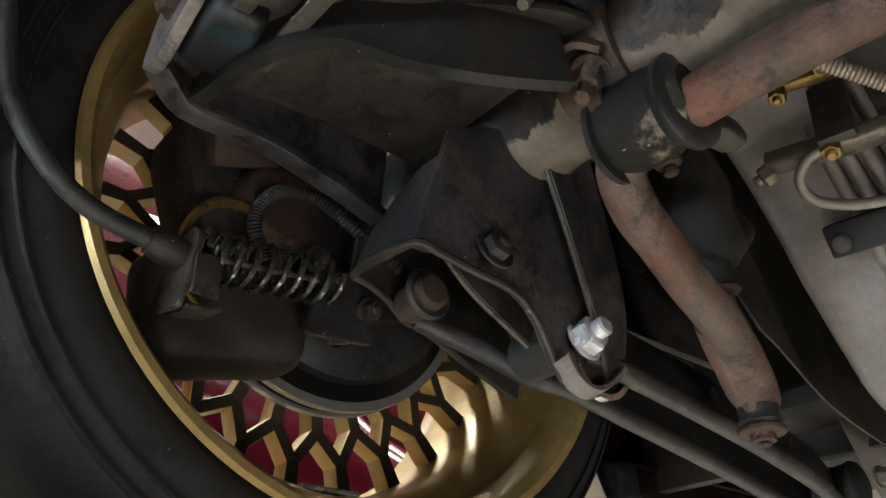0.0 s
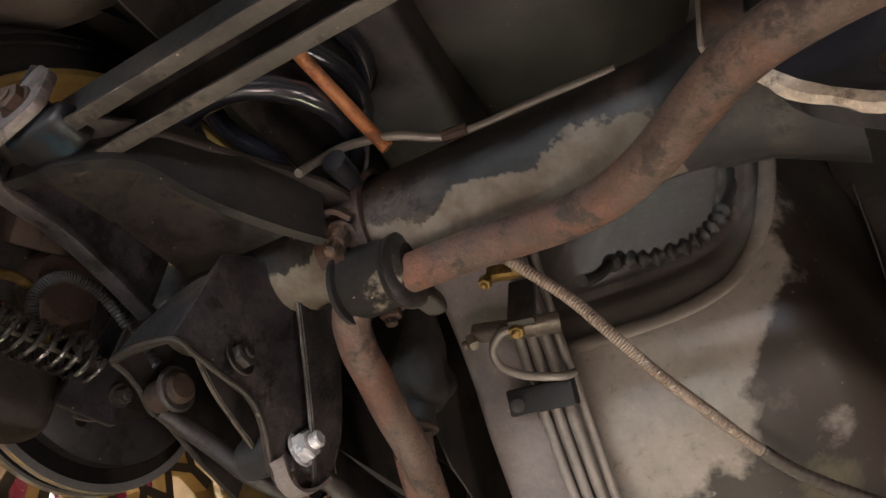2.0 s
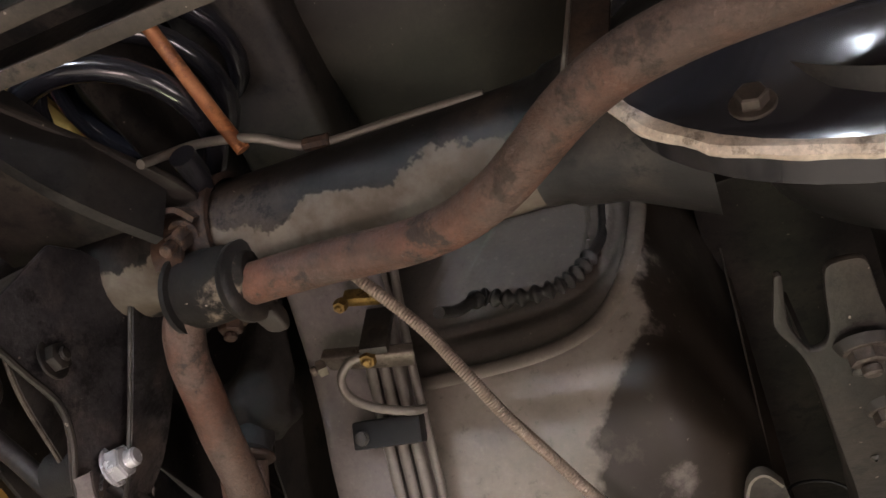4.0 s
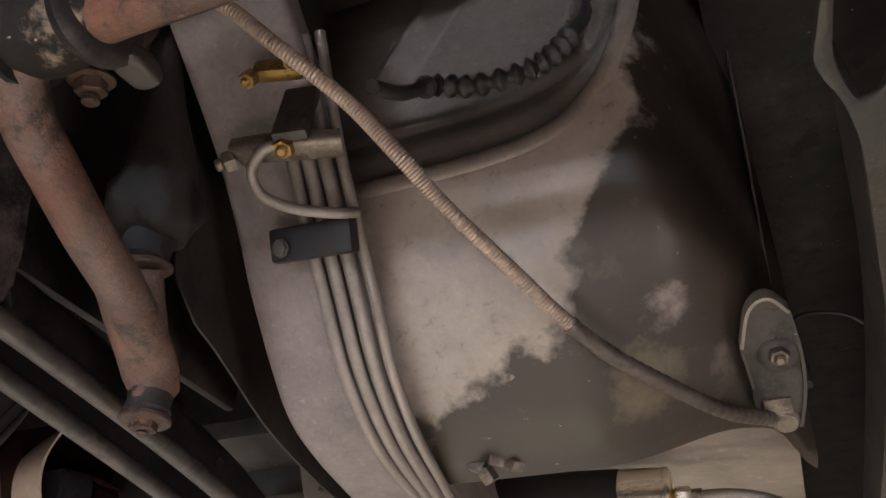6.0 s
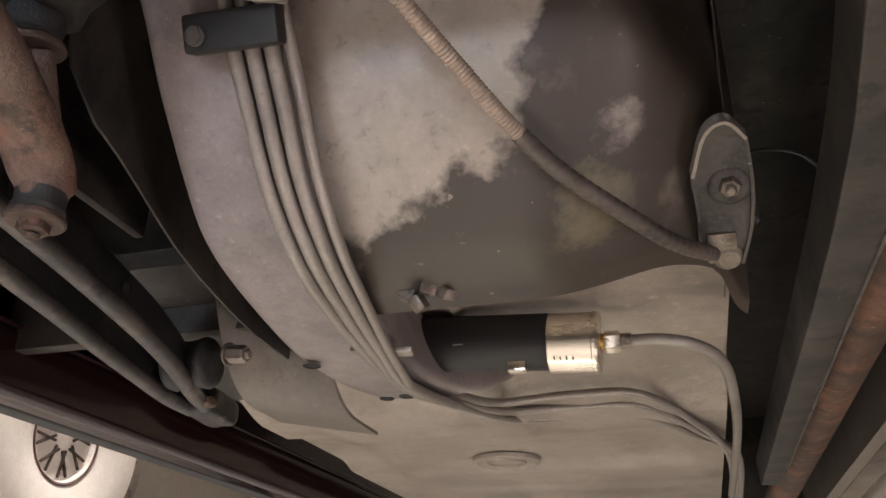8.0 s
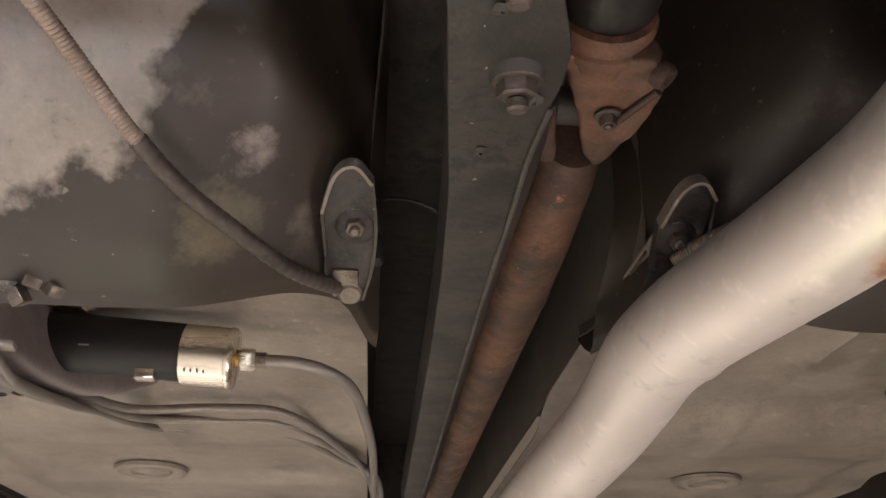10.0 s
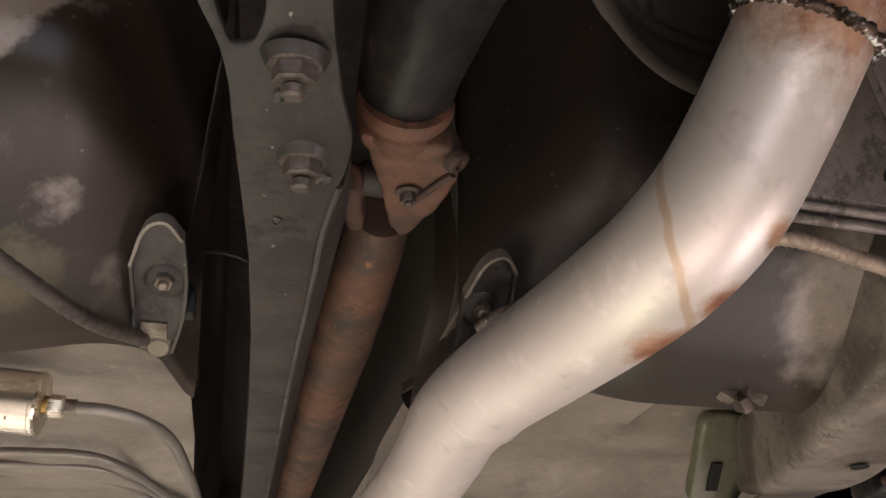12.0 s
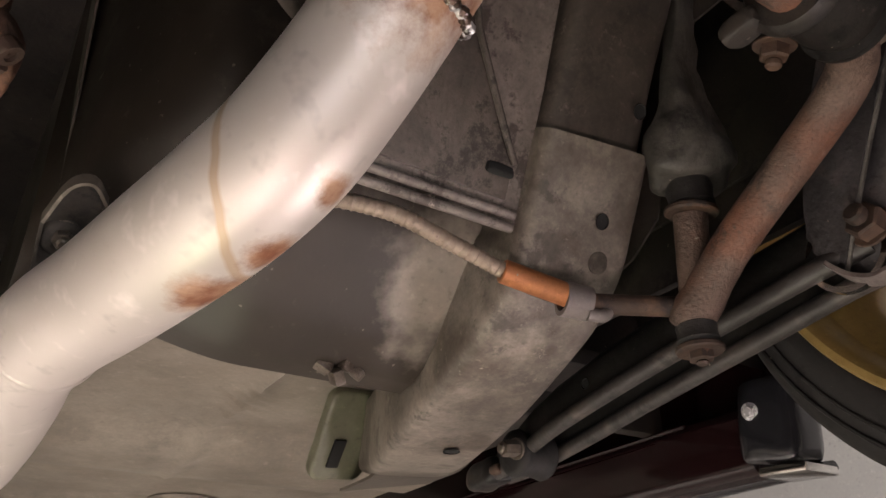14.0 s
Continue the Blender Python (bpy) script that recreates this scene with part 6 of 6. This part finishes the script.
part("hose_end", tube(hp[140:], 0.0052, 12), HOSE, ch, "plain end of the hose")

# plugs, holes and small bits
for s in (-1, 1):
    pl = thing("drain_clip", "bent dirty metal clip at the pan edge", "clip", (s * 0.335, 0.54, 0.21), "pan clips")
    for k, (dx, dz, w) in enumerate(((-0.014, 0.0, 0.014), (0.002, 0.002, 0.012), (0.015, -0.001, 0.012), (-0.004, -0.009, 0.016))):
        part("clip_leaf", box((s * 0.333 + dx, 0.536 - 0.004 * (k % 2), 0.209 + dz), (w, 0.012, 0.009), 0.002, pose(0, 0, 0, 20 * k, 25 - 17 * k, 30 * k)), DIRTYZINC, pl)


for s in (-1, 1):
    for x, y, z in ((0.446, 0.3465, 0.281), (0.457, 0.3055, 0.357)) if s > 0 else ():
        part("rail_hole", hole((s * x, y, z), (0, -0.87, -0.49), 0.0062), VOID, body)
        part("rail_rivet", lathe([(0.0085, -0.001), (0.0085, 0.0012), (0.006, 0.0022), (0.0005, 0.0024)], (s * 0.4535, 0.3625, 0.2565), (0, -0.85, -0.52), 18), RAILD, body)
    for x, y, z in ((0.472, 0.590, 0.1735),) if s > 0 else ((0.4716, 0.646, 0.2015), (0.437, 0.800, 0.2145), (0.462, 0.810, 0.2165)):
        part("rail_hole", hole((s * x, y, z), (0, 0, -1), 0.008), VOID, body)
    part("rubber_plug", lathe([(0.058, 0.0), (0.056, 0.006), (0.050, 0.008), (0.045, 0.004), (0.034, 0.004), (0.031, 0.008), (0.028, 0.004), (0.001, 0.003)], (s * 0.46, 1.39, 0.268), (0, 0, -1), 36), FLOORM, body, "round pressed floor plug")
gp = frame_of((0.464, 0.790, 0.238), (1, 0.1, 0.1), (0, -0.62, 0.78))
press = part("green_pressing", melt(plate(round_outline([(-0.034, -0.055), (0.034, -0.055), (0.034, 0.05), (-0.034, 0.05)], 0.014, 4), 0.016, gp, 0.003), 3, 2, 0.002, 40), GREENP, body, "greenish pressing with a slot")
part("slot", plate([(-0.008, -0.016), (0.006, -0.016), (0.008, 0.016), (-0.006, 0.016)], 0.003, gp @ Matrix.Translation((-0.010, -0.022, -0.0095 if (gp.to_3x3() @ Vector((0, 0, 1))).z > 0 else 0.0095)), 0.0), VOID, press)
tw_thing = thing("tunnel_wire", "thin black wire looped in the tunnel mouth", "wire", (-0.10, 0.6, 0.3))
part("wire", tube(curve([(-0.112, 0.575, 0.285), (-0.104, 0.580, 0.312), (-0.085, 0.590, 0.322), (-0.06, 0.600, 0.320), (-0.04, 0.62, 0.31)], 8), 0.0016, 8), PUMPB, tw_thing)
part("wire_clip", melt(box((-0.106, 0.582, 0.272), (0.014, 0.014, 0.026), 0.003), 2, 1, 0.004, 90), PUMPB, tw_thing, "dirty black plastic wire clip")

# ---- the neighbouring car ----
nb = thing("neighbour_car", "red vintage car with whitewall tyres on the next lift", "car", (-2.2, 0.8, 0.06))


def side_sheet(u, v):
    """The rounded rear wing and running-board side."""
    y = -1.2 + 2.5 * u
    top = 0.86 - 0.36 * smooth(0.25, 0.95, y)
    z = 0.36 + (top - 0.36) * v
    return Vector((-1.56 - 0.16 * (v - 0.35) ** 2 - 0.10 * smooth(0.9, 1.4, y), y, z))


part("body_side", grid(side_sheet, 40, 14, 0.004), REDCAR, nb, "glossy red rear wing")
part("cabin_side", box((-2.25, 0.2, 0.75), (0.9, 3.4, 0.75), 0.14), REDCAR, nb)
part("running_board", box((-1.75, 0.75, 0.36), (0.25, 1.0, 0.04), 0.012), LIFTM, nb)
part("front_wing", sector([(0.40, -0.02), (0.43, -0.02), (0.44, 0.06), (0.42, 0.16), (0.40, 0.16)], (-1.56, 1.72, 0.42), -1, 20, 160), REDCAR, nb)
for yy in (-1.6, 1.615):
    wl = part("tyre", lathe([(0.20, -0.075), (0.24, -0.085), (0.285, -0.08), (0.303, -0.055), (0.307, -0.02), (0.307, 0.02), (0.303, 0.05), (0.285, 0.072), (0.262, 0.078), (0.246, 0.078)], (-1.62, yy, 0.412), (1, 0, 0), 64), TREADM, nb, "tan tyre tread")
    for gx in (-0.04, -0.014, 0.014, 0.04):
        part("tread_groove", lathe([(0.302, gx - 0.003), (0.3085, gx - 0.002), (0.3085, gx + 0.002), (0.302, gx + 0.003)], (-1.62, yy, 0.412), (1, 0, 0), 64), RUBBER, wl)
    part("whitewall", lathe([(0.247, 0.0775), (0.238, 0.082), (0.18, 0.082), (0.12, 0.070), (0.104, 0.062)], (-1.62, yy, 0.412), (1, 0, 0), 64), WHITEWALL, wl, "white tyre sidewall")
    part("hub_cap", lathe([(0.108, 0.061), (0.106, 0.066), (0.100, 0.064), (0.095, 0.052), (0.05, 0.050), (0.001, 0.056)], (-1.62, yy, 0.412), (1, 0, 0), 48), WHITEWALL, wl, "pale painted hub with rusty spokes")
    part("hub_ring", lathe([(0.101, 0.064), (0.107, 0.068), (0.110, 0.063)], (-1.62, yy, 0.412), (1, 0, 0), 48), RUST, wl)
    for k in range(16):
        a = 2 * math.pi * k / 16
        part("wire_spoke", rod((-1.563, yy + 0.03 * math.cos(a), 0.412 + 0.03 * math.sin(a)), (-1.566, yy + 0.09 * math.cos(a + 0.35 * (-1) ** k), 0.412 + 0.09 * math.sin(a + 0.35 * (-1) ** k)), 0.0035, 6), DULLRUST, wl)
lf = thing("neighbour_lift", "dark steel lift carrying the vintage car", "lift", (-1.75, 0.5, 0.0))
part("runway", box((-1.75, 0.5, 0.045), (0.5, 5.2, 0.1), 0.01), LIFTM, lf)
for yy in (-1.9, 2.9):
    part("column", box((-1.75, yy, (FLOOR - 0.005) / 2), (0.14, 0.14, -0.005 - FLOOR), 0.008), LIFTM, lf)
